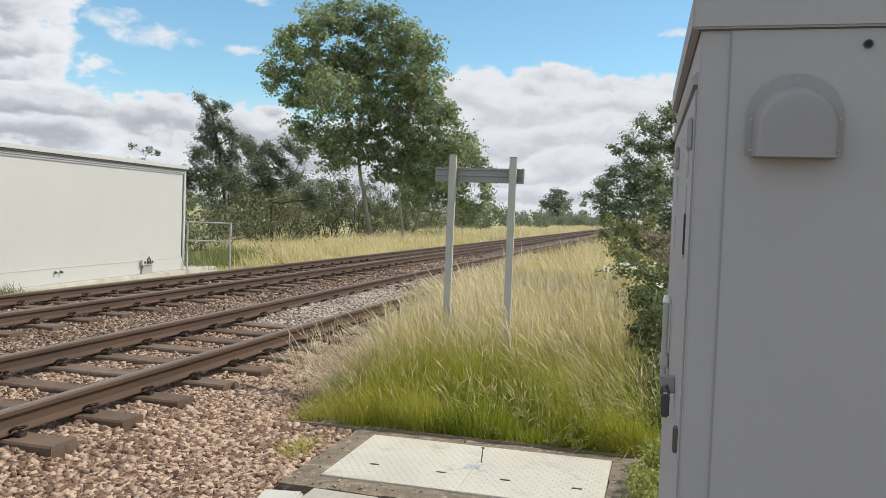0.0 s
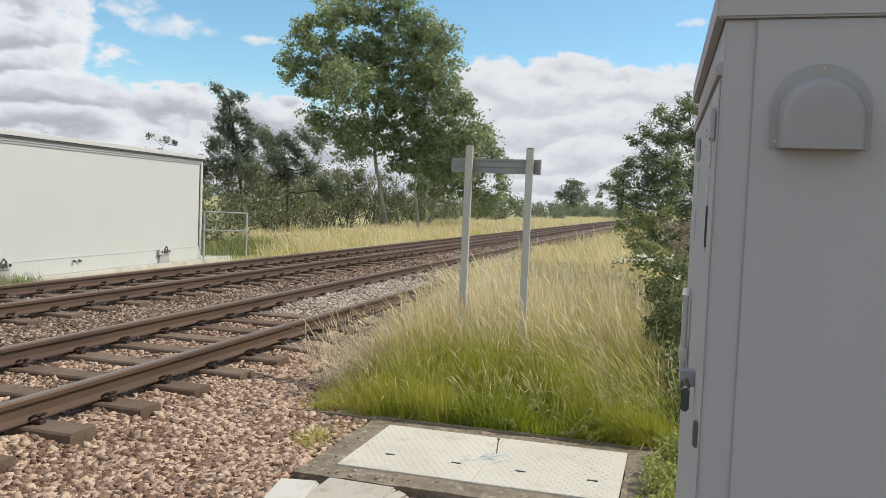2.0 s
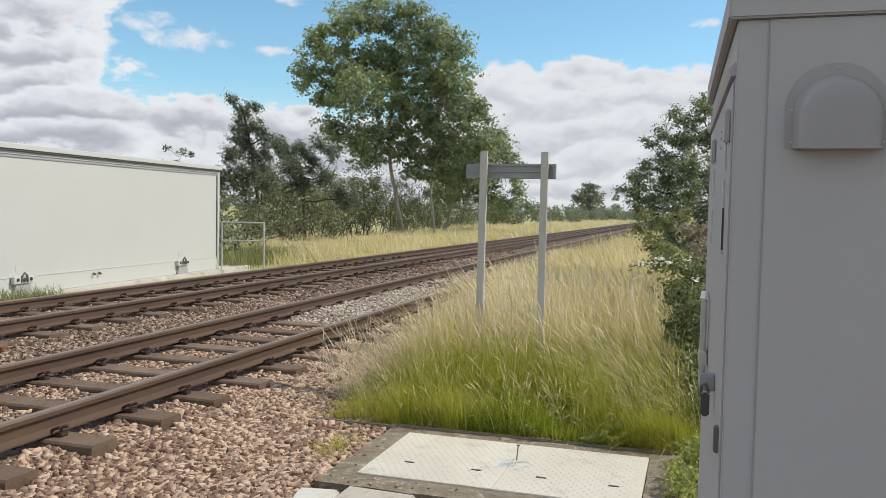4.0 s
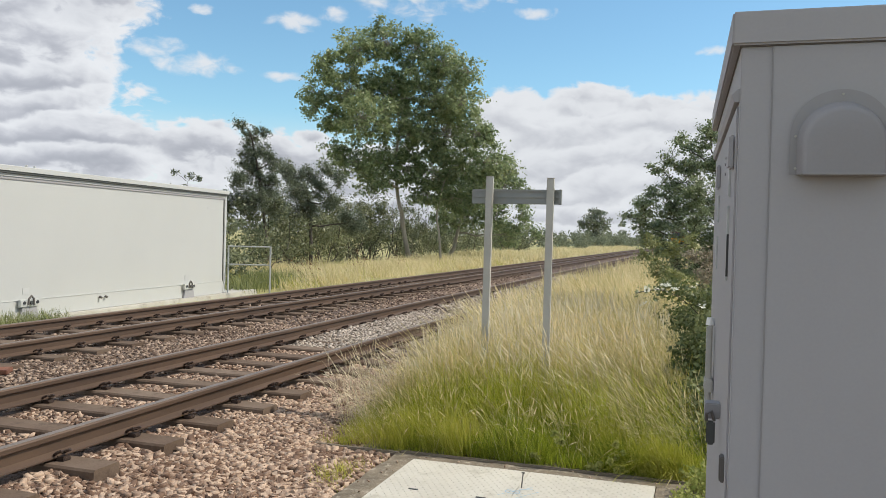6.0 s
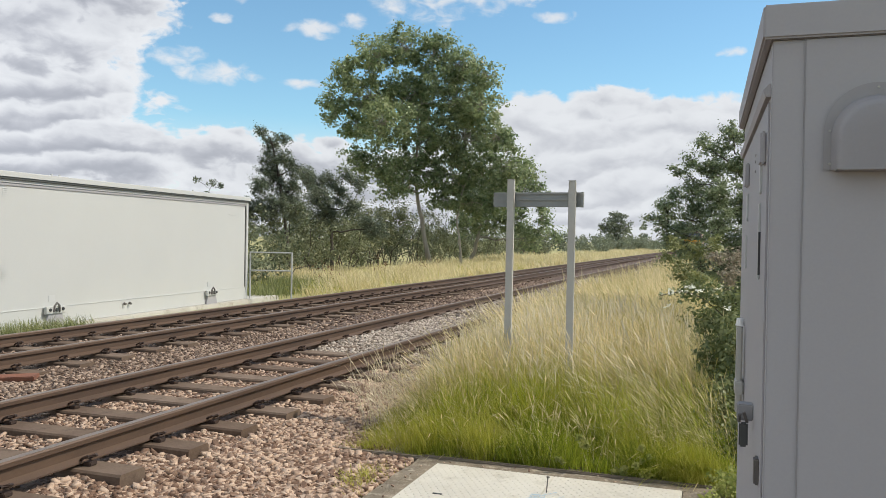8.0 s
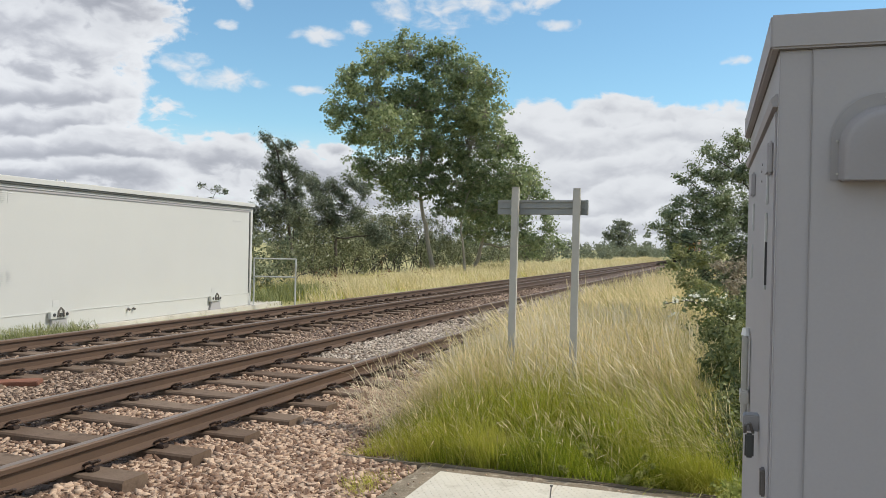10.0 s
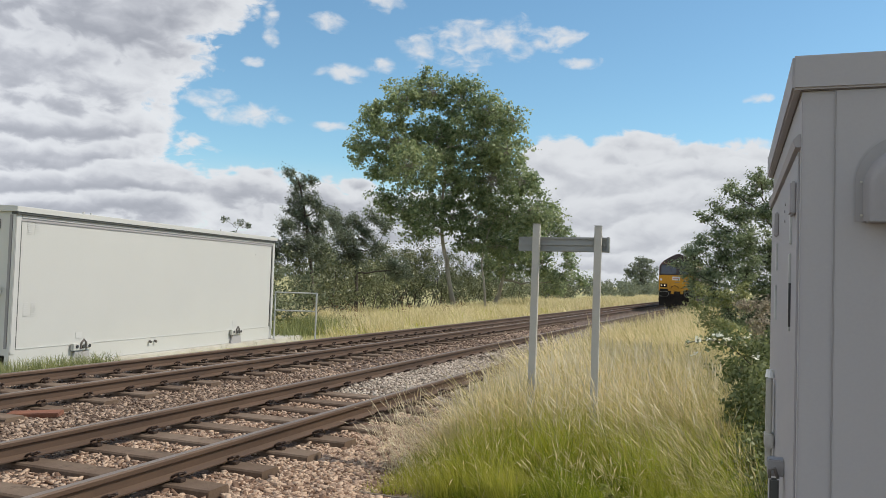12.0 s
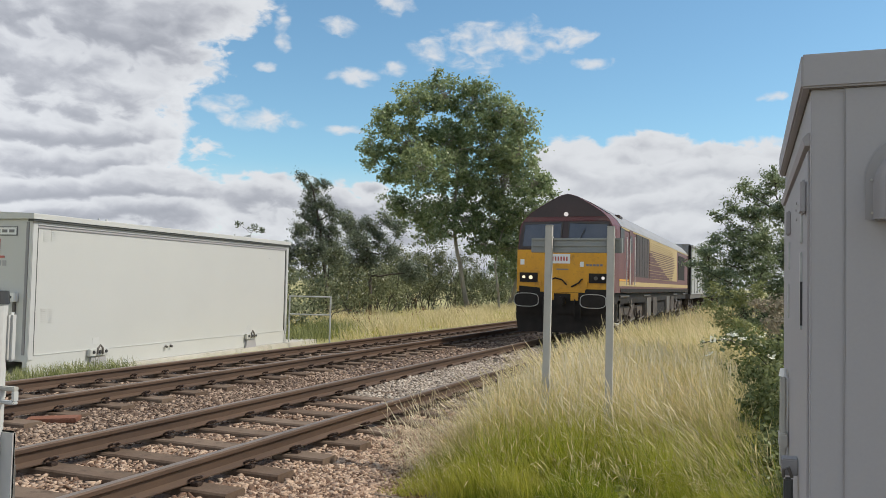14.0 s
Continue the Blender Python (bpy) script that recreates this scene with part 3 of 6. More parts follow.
# ---------------------------------------------------------------- tracks
RAIL_PROFILE = [(-0.07, -0.159), (0.07, -0.159), (0.07, -0.149), (0.011, -0.125), (0.010, -0.055), (0.035, -0.042), (0.036, -0.012), (0.028, -0.0005),
                (-0.028, -0.0005), (-0.036, -0.012), (-0.035, -0.042), (-0.010, -0.055), (-0.011, -0.125), (-0.07, -0.149)]


def sleeper_mesh():
    bm = B()
    prism(bm, [(-0.13, -0.36), (0.13, -0.36), (0.125, -0.20), (0.112, -0.185), (-0.112, -0.185), (-0.125, -0.20)], -1.22, 1.22, pose(0, 0, 0, 0, 0, 90))
    me = bpy.data.meshes.new("sleeper")
    bm.to_mesh(me), bm.free()
    me.materials.append(M["sleeper"])
    return me


def clip_mesh():
    """A sprung steel clip in its iron shoulder, beside the rail foot."""
    bm = B()
    box(bm, (-0.04, -0.035, -0.02), (0.035, 0.035, 0.010), 0.006)
    loop = [(-0.055, -0.03, 0.015), (-0.02, -0.045, 0.035), (0.02, -0.04, 0.052), (0.04, 0.0, 0.055), (0.02, 0.04, 0.045), (-0.02, 0.045, 0.03), (-0.06, 0.02, 0.02)]
    tube(bm, loop, [0.0115] * 7, 5)
    me = bpy.data.meshes.new("rail_clip")
    bm.to_mesh(me), bm.free()
    me.materials.append(M["clip"])
    return me


def build_track(centre, rails, label, rng):
    track = thing("railway_track", label, "railway track", "pair of tracks", kind="structure")
    track.location = (centre, 0, 0)
    for x in rails:
        bm = prism(B(), RAIL_PROFILE, -8, 420)
        ob = part("rail", bm, M["rail"], track, "brown rusted steel rail with a worn head", at=pose(x - centre, 0, 0))
        bm = B()
        box(bm, (-0.027, -8, -0.003), (0.027, 420, 0.0018))
        part("rail_head", bm, M["railtop"], ob, "worn running surface")
    sm, cm = sleeper_mesh(), clip_mesh()
    count = 46
    for i in range(-6, count):
        y = FIRST + i * SPACING
        s = new("sleeper", sm)
        s.parent = track
        s.matrix_basis = pose(rng.normal(0, 0.02), y + rng.normal(0, 0.008), rng.normal(0, 0.003), 0, 0, rng.normal(0, 0.4))
        if i < 30:
            for x in rails:
                for side in (1, -1):
                    c = new("rail_clip", cm)
                    c.parent = s
                    c.matrix_basis = pose(x - centre + side * 0.105, 0, -0.165, 0, 0, 0 if side > 0 else 180)
    bm = B()
    for i in range(count, 260):
        y = FIRST + i * SPACING
        box(bm, (-1.25, y - 0.12, -0.36), (1.25, y + 0.12, -0.226))
    part("far_sleepers", bm, M["sleeper"], track)["kind"] = "stuff"


build_ground()
build_ballast()
trng = random.Random(5)


class Rnd:
    def normal(self, m, s):
        return trng.gauss(m, s)


build_track(NEAR_C, RAIL_X[:2], "near running line with rusted rails on concrete sleepers", Rnd())
build_track(FAR_C, RAIL_X[2:], "far running line with rusted rails on concrete sleepers", Rnd())


# ---------------------------------------------------------------- equipment building across the line
def build_equipment_room():
    # local: x along the long side (0 at the near end), y into the building, z up
    near, far = Vector((-11.40, 10.05, 0)), Vector((-12.0, 18.75, 0))
    L = (far - near).length
    yaw = math.degrees(math.atan2(far.y - near.y, far.x - near.x))
    room = thing("equipment_room", "white steel railway equipment room with a flat overhanging roof", "building", at=pose(near.x, near.y, 0, 0, 0, yaw))
    D, top = 3.0, 2.36
    bm = box(B(), (0.0, 0.0, -0.02), (L, D, top), 0.015)
    part("wall", bm, M["white"], room)
    # frame posts, top rail, its painted shade strip and base beam stand proud of the cladding
    for x0, x1 in ((-0.015, 0.10), (L - 0.09, L + 0.015)):
        part("corner_post", box(B(), (x0, -0.03, 0.0), (x1, 0.05, top), 0.01), M["lid"], room)
    for x in (0.115, L - 0.105):
        part("corner_seal", box(B(), (x - 0.012, -0.012, 0.095), (x + 0.012, 0.02, top - 0.1)), M["seal"], room)
    part("top_rail", box(B(), (0.10, -0.030, top - 0.10), (L - 0.09, 0.05, top - 0.045), 0.006), M["white"], room)
    part("top_rail_shade", box(B(), (0.10, -0.016, top - 0.145), (L - 0.09, 0.05, top - 0.102)), M["cab"], room, "grey strip painted as the shade under the top rail")
    bm = prism(B(), [(-0.075, top), (-0.075, top + 0.085), (-0.068, top + 0.092), (D / 2, top + 0.15), (D + 0.068, top + 0.092), (D + 0.075, top + 0.085), (D + 0.075, top)], -0.05, L + 0.05,
               pose(0, 0, 0, 0, 0, -90) @ Matrix.Diagonal((-1, 1, 1, 1)))
    part("roof", bm, M["white"], room, "pale flat roof lid with a lipped edge")
    part("roof_seal", box(B(), (-0.03, -0.062, top - 0.042), (L + 0.03, 0.06, top)), M["seal"], room, "dark seal under the roof lip")
    for x in (1.55, 1.75, L - 2.6):
        part("roof_bolt", cyl(B(), (x, 0.0, top + 0.09), (x, 0.0, top + 0.13), 0.02, n=8), M["lid"], room)
    part("base_beam", box(B(), (-0.02, -0.016, -0.232), (L + 0.02, 0.08, 0.078), 0.006), M["white"], room, "plain white base beam")
    part("lower_ledge", box(B(), (0.12, -0.022, 0.079), (L - 0.11, 0.02, 0.088), 0.002), M["white"], room)
    for x in (1.60, L - 1.82):
        lug = part("lifting_lug", box(B(), (x - 0.25, -0.10, -0.03), (x + 0.25, -0.03, 0.10), 0.008), M["white"], room, "bolted white lifting bracket")
        bm = prism(B(), [(-0.17, -0.03), (0.17, -0.03), (0.24, -0.232), (-0.24, -0.232)], -0.075, -0.03, pose(x, 0, 0))
        part("bracket_leg", bm, M["cab"], lug, "grey sloping bracket foot")
        bm = tube(B(), [(x - 0.075, -0.11, 0.0), (x - 0.06, -0.11, 0.11), (x, -0.11, 0.165), (x + 0.06, -0.11, 0.11), (x + 0.075, -0.11, 0.0)], [0.020] * 5, 6)
        part("shackle", bm, M["grime"], lug)
        part("shackle_pin", cyl(B(), (x, -0.125, 0.04), (x, -0.10, 0.04), 0.035, n=10), M["seal"], lug)
        for d in (-0.16, 0.16):
            part("bolt", cyl(B(), (x + d, -0.115, 0.045), (x + d, -0.10, 0.045), 0.030, n=10), M["blackplastic"], lug)
        part("data_plate", box(B(), (x - 0.10, -0.006, 0.18), (x + 0.07, 0.01, 0.30), 0.003), M["lid"], room)
    for x, z0 in ((0.30, 2.0), (0.47, 2.0), (0.30, 0.62), (0.47, 0.62)):
        for k in range(8):
            part("vent_slot", box(B(), (x - 0.055, -0.006, z0 + k * 0.032), (x + 0.055, 0.01, z0 + k * 0.032 + 0.012), 0.002), M["lid"], room)
    for x in (3.60, 3.77):
        part("drain_stub", cyl(B(), (x, -0.08, -0.01), (x, -0.03, 0.01), 0.025, n=8), M["grime"], room)
    bm = box(B(), (L - 0.95, -0.006, 1.95), (L - 0.55, 0.01, 1.975))
    part("label_plate", bm, M["lid"], room)
    # the near end: corner gutter, door, sign, logo shapes and a cable box
    part("corner_gutter", box(B(), (-0.012, 0.055, 0.09), (0.01, 0.115, top - 0.05), 0.004), M["cowl"], room, "dark gutter down the corner")
    door = part("door", box(B(), (-0.03, 0.95, 0.10), (0.0, 1.95, 2.0), 0.008), M["white"], room, "plain white steel door, shut")
    part("door_handle", box(B(), (-0.075, 1.02, 1.0), (-0.03, 1.08, 1.16), 0.01), M["galv"], door)
    sign = part("sign_panel", box(B(), (-0.012, 0.30, 2.075), (0.0, 1.75, 2.235), 0.004), M["ink"], room, "framed white sign strip with unreadable dark lettering")
    part("sign_face", box(B(), (-0.015, 0.32, 2.095), (-0.012, 1.73, 2.215)), M["signwhite"], sign)
    bm = B()
    for k in range(9):
        box(bm, (-0.018, 0.36 + k * 0.15, 2.13), (-0.015, 0.47 + k * 0.15, 2.18))
    part("lettering", bm, M["ink"], sign)
    stroke = box(B(), (-0.006, 0.66, 1.72), (0.0, 0.72, 2.02), 0.004)
    logo = part("logo_stroke", stroke, M["red"], room, "tall dark red logo stroke")
    part("logo_bar", box(B(), (-0.006, 0.723, 1.88), (0.0, 1.10, 1.93)), M["red"], logo)
    part("logo_foot", box(B(), (-0.006, 0.56, 1.70), (0.0, 0.657, 1.74)), M["red"], logo)
    for k, (y0, y1) in enumerate(((0.52, 0.60), (0.63, 0.71), (0.74, 0.82), (0.85, 1.10))):
        part("name_bar", box(B(), (-0.005, y0, 1.57), (0.0, y1, 1.66)), M["cab"], logo)
    cable = part("cable_box", box(B(), (-0.10, 0.22, 0.97), (0.0, 0.37, 1.12), 0.012), M["signwhite"], room, "small white plastic cable box")
    part("cable_gland", cyl(B(), (-0.108, 0.295, 1.05), (-0.10, 0.295, 1.05), 0.022, n=10), M["blackplastic"], cable)
    part("conduit", box(B(), (-0.04, 0.27, 0.45), (0.0, 0.32, 0.97), 0.006), M["grime"], room)
    hoop = tube(B(), [(-0.05, 0.62, 0.30), (-0.05, 0.26, 0.30), (-0.05, 0.24, 0.27), (-0.05, 0.24, 0.02)], [0.018] * 4, 8)
    part("pipe_hoop", hoop, M["lid"], room, "thin white pipe bent down the wall")
    part("meter_cupboard", box(B(), (-0.22, 0.62, 0.62), (0.0, 0.92, 1.20), 0.02), M["signwhite"], room, "white wall cupboard")
    part("step", box(B(), (-0.6, 0.6, -0.2), (-0.02, 1.9, 0.05), 0.01), M["slab"], room)
    # slab under it
    slab = tagged(part("concrete_slab", box(B(), (-0.6, -0.16, -0.46), (L + 1.6, D + 0.4, -0.235), 0.02), M["white_slab"], at=room.matrix_basis.copy()),
                  "pale concrete base slab under the equipment room", "slab", kind="structure")
    return room


def build_handrail():
    rail = thing("handrail", "thin galvanised two-bar handrail beside the slab", "handrail")
    a, b = Vector((-11.95, 18.85, 0)), Vector((-10.87, 19.15, 0))
    for p, n in ((b, 1), (a, 0)):
        part("post", cyl(B(), (p.x, p.y, -0.33), (p.x, p.y, 1.02), 0.022, n=10), M["pale_galv"], rail)
    for z in (1.0, 0.52):
        part("rail_bar", cyl(B(), (a.x, a.y, z), (b.x, b.y, z), 0.018, n=10), M["pale_galv"], rail)


# ---------------------------------------------------------------- grey lineside cabinet beside the camera
def build_cabinet():
    # local: x to the right along the near end, y along the side away from the camera
    c = thing("lineside_cabinet", "tall grey painted steel signalling cabinet with a vent cowl", "cabinet", at=pose(0.0745, 1.73, 0, 0, 0, 1.1))
    W, L, top, foot = 0.66, 1.30, 1.836, -0.36
    part("body", box(B(), (0, 0.008, foot), (W, L, top), 0.002), M["cab"], c)
    # end panel, set a little proud, leaves a fold line near the corner
    part("end_panel", box(B(), (0.060, 0.005, foot + 0.02), (W - 0.03, 0.02, top - 0.002), 0.001), M["cab"], c)
    part("fold_seam", box(B(), (0.0582, 0.0045, foot + 0.02), (0.0602, 0.012, top - 0.002)), M["cab_seam"], c)
    part("lid_gap", box(B(), (-0.003, 0.0025, top - 0.0025), (W + 0.003, L + 0.003, top + 0.001)), M["grime"], c)
    part("roof_lid", box(B(), (-0.019, -0.005, top), (W + 0.03, L + 0.03, top + 0.067), 0.004), M["cab"], c, "overhanging roof lid")
    # vent cowl: arched sheet hood, open below
    cowl_c, z0, r = 0.187, 1.578, 0.0885
    arch = [(math.cos(a) * r, math.sin(a) * r + 0.070) for a in [math.pi * k / 28 for k in range(29)]]
    outline = [(r, 0.0)] + arch + [(-r, 0.0)]
    bm = B()
    rim_pts = [(x * 1.0, z) for x, z in outline]
    levels = [(0.93, 0.001), (0.90, -0.003), (0.875, -0.010), (0.85, -0.025), (0.825, -0.037), (0.79, -0.044), (0.74, -0.047), (0.5, -0.048)]
    rings = []
    for s, y in levels:
        rings.append([bm.verts.new((cowl_c + x * s, y + 0.005, z0 + (z * s if z > 0.001 else z))) for x, z in rim_pts])
    for a, b in zip(rings, rings[1:]):
        for k in range(len(a) - 1):
            bm.faces.new((a[k], a[k + 1], b[k + 1], b[k]))
    bm.faces.new(rings[-1])
    bmesh.ops.recalc_face_normals(bm, faces=bm.faces[:])
    # flange ring in a darker grey: rim grime plus painted shading round the hood
    flange = B()
    lo, hi = ([flange.verts.new((cowl_c + x * q, 0.0015, z0 + (z * q if z > 0.001 else z))) for x, z in rim_pts] for q in (1.05, 0.9))
    for k in range(len(lo) - 1):
        flange.faces.new((lo[k], lo[k + 1], hi[k + 1], hi[k]))
    bmesh.ops.recalc_face_normals(flange, faces=flange.faces[:])
    cowl = part("vent_cowl", bm, M["cowl"], c, "arched pressed-steel vent cowl", smooth=True)
    part("flange", flange, M["cab_seam"], cowl, "flange round the cowl, darkened for grime and soft shading")
    part("cowl_lip", box(B(), (cowl_c - r * 0.84, -0.045, z0 - 0.003), (cowl_c + r * 0.84, 0.004, z0 + 0.001), 0.001), M["cab_seam"], cowl)
    for x, z in ((-0.082, 0.012), (0.082, 0.012), (-0.083, 0.075), (0.083, 0.075), (0, 0.156)):
        part("rivet", cyl(B(), (cowl_c + x, -0.004, z0 + z), (cowl_c + x, -0.0055, z0 + z), 0.0026, 0.0018, 8), M["galv"], cowl)
    plug = part("lock_plug", cyl(B(), (0.314, -0.001, 1.802), (0.314, 0.006, 1.802), 0.0085, n=16), M["blackplastic"], c, "small black round plug")
    part("plug_face", cyl(B(), (0.314, -0.003, 1.802), (0.314, 0.0, 1.802), 0.0055, n=12), M["black"], plug)
    # door on the line side, its gutter, hinges, slots and lock
    door = part("door", box(B(), (-0.004, 0.045, foot + 0.08), (0.0, L - 0.04, 1.72), 0.001), M["cab"], c, "shut grey door along the side")
    gutter = prism(B(), [(0.0, 1.728), (-0.010, 1.728), (-0.015, 1.742), (-0.004, 1.754), (0.0, 1.754)], 0.03, L - 0.02)
    part("rain_gutter", gutter, M["cab"], c)
    for y, z in ((0.10, 1.63), (0.80, 1.63), (0.10, 0.55)):
        part("hinge", box(B(), (-0.016, y - 0.03, z - 0.032), (-0.003, y + 0.035, z + 0.036), 0.004), M["cab"], door)
    for y, z0s, z1s in ((0.20, 1.543, 1.612), (0.22, 1.355, 1.525), (0.82, 1.50, 1.58), (0.86, 1.36, 1.46)):
        part("slot_cover", box(B(), (-0.009, y - 0.012, z0s), (-0.003, y + 0.014, z1s), 0.002), M["pale_galv"], door, "pale slot cover")
    # thin black strip drawn as the shadow beside the slot cover
    part("slot_shadow", box(B(), (-0.0088, 0.203, 1.365), (-0.0035, 0.2075, 1.46)), M["blackplastic"], door)
    for y, z in ((0.45, 1.655), (0.47, 1.64), (0.46, 1.615)):
        part("door_screw", cyl(B(), (-0.006, y, z), (-0.003, y, z), 0.0035, n=8), M["cab_seam"], door)
    hasp = part("hasp", box(B(), (-0.040, 0.335, 1.014), (-0.003, 0.38, 1.052), 0.003), M["cab_seam"], c, "steel hasp with a padlock")
    tube_b = tube(B(), [(-0.036, 0.328, 1.012), (-0.036, 0.320, 1.03), (-0.026, 0.320, 1.036), (-0.018, 0.328, 1.012)], [0.004] * 4, 6)
    part("shackle", tube_b, M["grime"], hasp)
    part("padlock", box(B(), (-0.036, 0.316, 0.955), (-0.016, 0.332, 1.012), 0.004), M["seal"], hasp, "dark brass padlock")
    bar = part("lock_bar", box(B(), (-0.028, 0.84, 0.93), (-0.010, 0.89, 1.19), 0.005), M["galv"], c, "pale vertical lock bar")
    part("bar_knob", cyl(B(), (-0.018, 0.865, 1.19), (-0.018, 0.865, 1.212), 0.014, 0.010, 10), M["signwhite"], bar)
    part("bar_keeper", box(B(), (-0.031, 0.82, 0.99), (-0.006, 0.91, 1.03), 0.004), M["galv"], bar)
    part("door_tab", box(B(), (-0.014, 0.09, 0.93), (-0.002, 0.125, 0.985), 0.003), M["grime"], c, "small steel door tab")
    part("plinth", box(B(), (-0.05, -0.05, -0.5), (W + 0.05, L + 0.05, foot), 0.01), M["slab"], c, "concrete plinth")


# ---------------------------------------------------------------- sign on two posts, seen from behind
def build_sign():
    s = thing("lineside_sign", "galvanised two-post lineside sign seen from behind", "sign")
    for x, zt, lean in ((-1.965, 2.01, 0.3), (-1.37, 1.995, 0.1)):
        post = part("post", box(B(), (-0.033, -0.033, -0.40), (0.033, 0.033, zt), 0.006), M["galv"], s, at=pose(x, 7.6, 0, 0, lean, 4))
        part("post_cap", box(B(), (-0.035, -0.035, zt), (0.035, 0.035, zt + 0.006), 0.002), M["galv"], post)
        for z in (1.80, 1.90):
            part("clamp", box(B(), (-0.036, -0.030, z - 0.010), (0.036, 0.05, z + 0.010), 0.003), M["galv"], post)
    bm = box(B(), (-2.145, 7.655, 1.755), (-1.275, 7.675, 1.895), 0.004)
    board = part("sign_board", bm, M["board"], s, "grey back of a narrow sign board")
    for z in (1.767, 1.825, 1.883):
        part("channel", box(B(), (-2.14, 7.64, z - 0.010), (-1.28, 7.656, z + 0.010), 0.004), M["board"], board)
    part("end_cap", box(B(), (-1.292, 7.63, 1.753), (-1.268, 7.68, 1.897), 0.004), M["board"], board)


# ---------------------------------------------------------------- chamber cover, trough lids, edging
def rough_block(lo, hi, step=0.09, amp=0.010):
    """A cast block with a worn, uneven skin and chipped edges."""
    n = [max(1, int(round((b - a) / step))) for a, b in zip(lo, hi)]
    bm = B()
    bmesh.ops.create_cube(bm, size=1)
    for axis in range(3):
        for k in range(1, n[axis]):
            co, no = [0, 0, 0], [0, 0, 0]
            co[axis], no[axis] = k / n[axis] - 0.5, 1
            bmesh.ops.bisect_plane(bm, geom=bm.verts[:] + bm.edges[:] + bm.faces[:], plane_co=co, plane_no=no)
    for v in bm.verts:
        rim = sum(abs(abs(c) - 0.5) < 1e-4 for c in v.co)
        p = Vector([a + (c + 0.5) * (b - a) for c, a, b in zip(v.co, lo, hi)])
        push = noise.noise_vector(p * 5.0) * amp * (0.35 if rim < 2 else 0.8)
        if rim >= 2 and p.z > hi[2] - 0.01:
            push.z -= 0.012 * abs(noise.noise(p * 9.0)) + 0.003
        v.co = p + Vector((push.x, push.y, min(push.z, 0.003)))
    return bm


def build_chamber():
    ch = thing("chamber_cover", "pale tread-plate cover set in a worn concrete chamber frame", "cover")
    x0, x1, y0, y1, z = -2.08, -0.25, 4.88, 5.93, -0.30
    for lo, hi in (((x0 - 0.19, y1, z - 0.35), (x1 + 0.26, y1 + 0.14, z + 0.002)), ((x0 - 0.19, y0 - 0.22, z - 0.35), (x1 + 0.26, y0, z + 0.002)),
                   ((x0 - 0.19, y0, z - 0.35), (x0, y1, z + 0.001)), ((x1, y0, z - 0.35), (x1 + 0.26, y1, z + 0.001))):
        part("frame_beam", rough_block(lo, hi), M["concrete"], ch, "worn concrete kerb")
    mid = -1.16
    for a, b in ((x0 + 0.006, mid - 0.0015), (mid + 0.0015, x1 - 0.006)):
        plate = part("cover_plate", box(B(), (a, y0 + 0.006, z - 0.03), (b, y1 - 0.006, z + 0.006), 0.003), M["tread"], ch, "pale studded tread plate")
        # raised tread studs
        bm = B()
        nx, ny = int((b - a) / 0.055), int((y1 - y0) / 0.045)
        for i in range(nx):
            for j in range(ny):
                cx, cy = a + 0.03 + i * 0.055 + (0.0275 if j % 2 else 0), y0 + 0.03 + j * 0.045
                if cx > b - 0.03:
                    continue
                t = radians(45 if (i + j) % 2 else -45)
                u, w = Vector((math.cos(t) * 0.014, math.sin(t) * 0.014, 0)), Vector((-math.sin(t) * 0.005, math.cos(t) * 0.005, 0))
                p = Vector((cx, cy, z + 0.0062))
                lo4 = [bm.verts.new(p + q) for q in (u, w, -u, -w)]
                hi1 = bm.verts.new(p + Vector((0, 0, 0.0045)))
                for k in range(4):
                    bm.faces.new((lo4[k], lo4[(k + 1) % 4], hi1))
        part("tread_studs", bm, M["tread"], plate)["kind"] = "stuff"
        for fx in (0.28, 0.8):
            hx, hy = a + (b - a) * fx, y0 + 0.33
            part("lift_hole", box(B(), (hx - 0.035, hy - 0.012, z + 0.004), (hx + 0.035, hy + 0.012, z + 0.0095), 0.003), M["blackplastic"], plate, "dark lifting slot")
    hook = part("lifting_pin", cyl(B(), (-1.135, 5.52, z), (-1.125, 5.52, z + 0.11), 0.0042, n=8), M["grime"], ch, "thin steel pin standing in the cover")
    part("pin_top", box(B(), (-1.137, 5.515, z + 0.108), (-1.112, 5.525, z + 0.118), 0.003), M["grime"], hook)
    # sprayed blue ring and strokes
    ring = B()
    pts = [(-1.17 + math.cos(a) * 0.05, 5.40 + math.sin(a) * 0.035) for a in [2 * math.pi * k / 20 for k in range(21)]]
    for (ax, ay), (bx, by) in zip(pts, pts[1:]):
        d = Vector((bx - ax, by - ay, 0)).normalized()
        n = Vector((-d.y, d.x, 0)) * 0.0035
        a, b = Vector((ax, ay, z + 0.0115)), Vector((bx, by, z + 0.0115))
        ring.faces.new([ring.verts.new(v) for v in (a - n, b - n, b + n, a + n)])
    for (ax, ay, bx, by) in ((-1.25, 5.30, -1.06, 5.54), (-1.12, 5.28, -1.00, 5.46), (-1.22, 5.44, -1.10, 5.36), (-1.14, 5.46, -1.05, 5.50)):
        d = Vector((bx - ax, by - ay, 0)).normalized()
        n = Vector((-d.y, d.x, 0)) * 0.0028
        a, b = Vector((ax, ay, z + 0.0118)), Vector((bx, by, z + 0.0118))
        ring.faces.new([ring.verts.new(v) for v in (a - n, b - n, b + n, a + n)])
    part("paint_mark", ring, M["blue_paint"], ch, "blue sprayed marking")
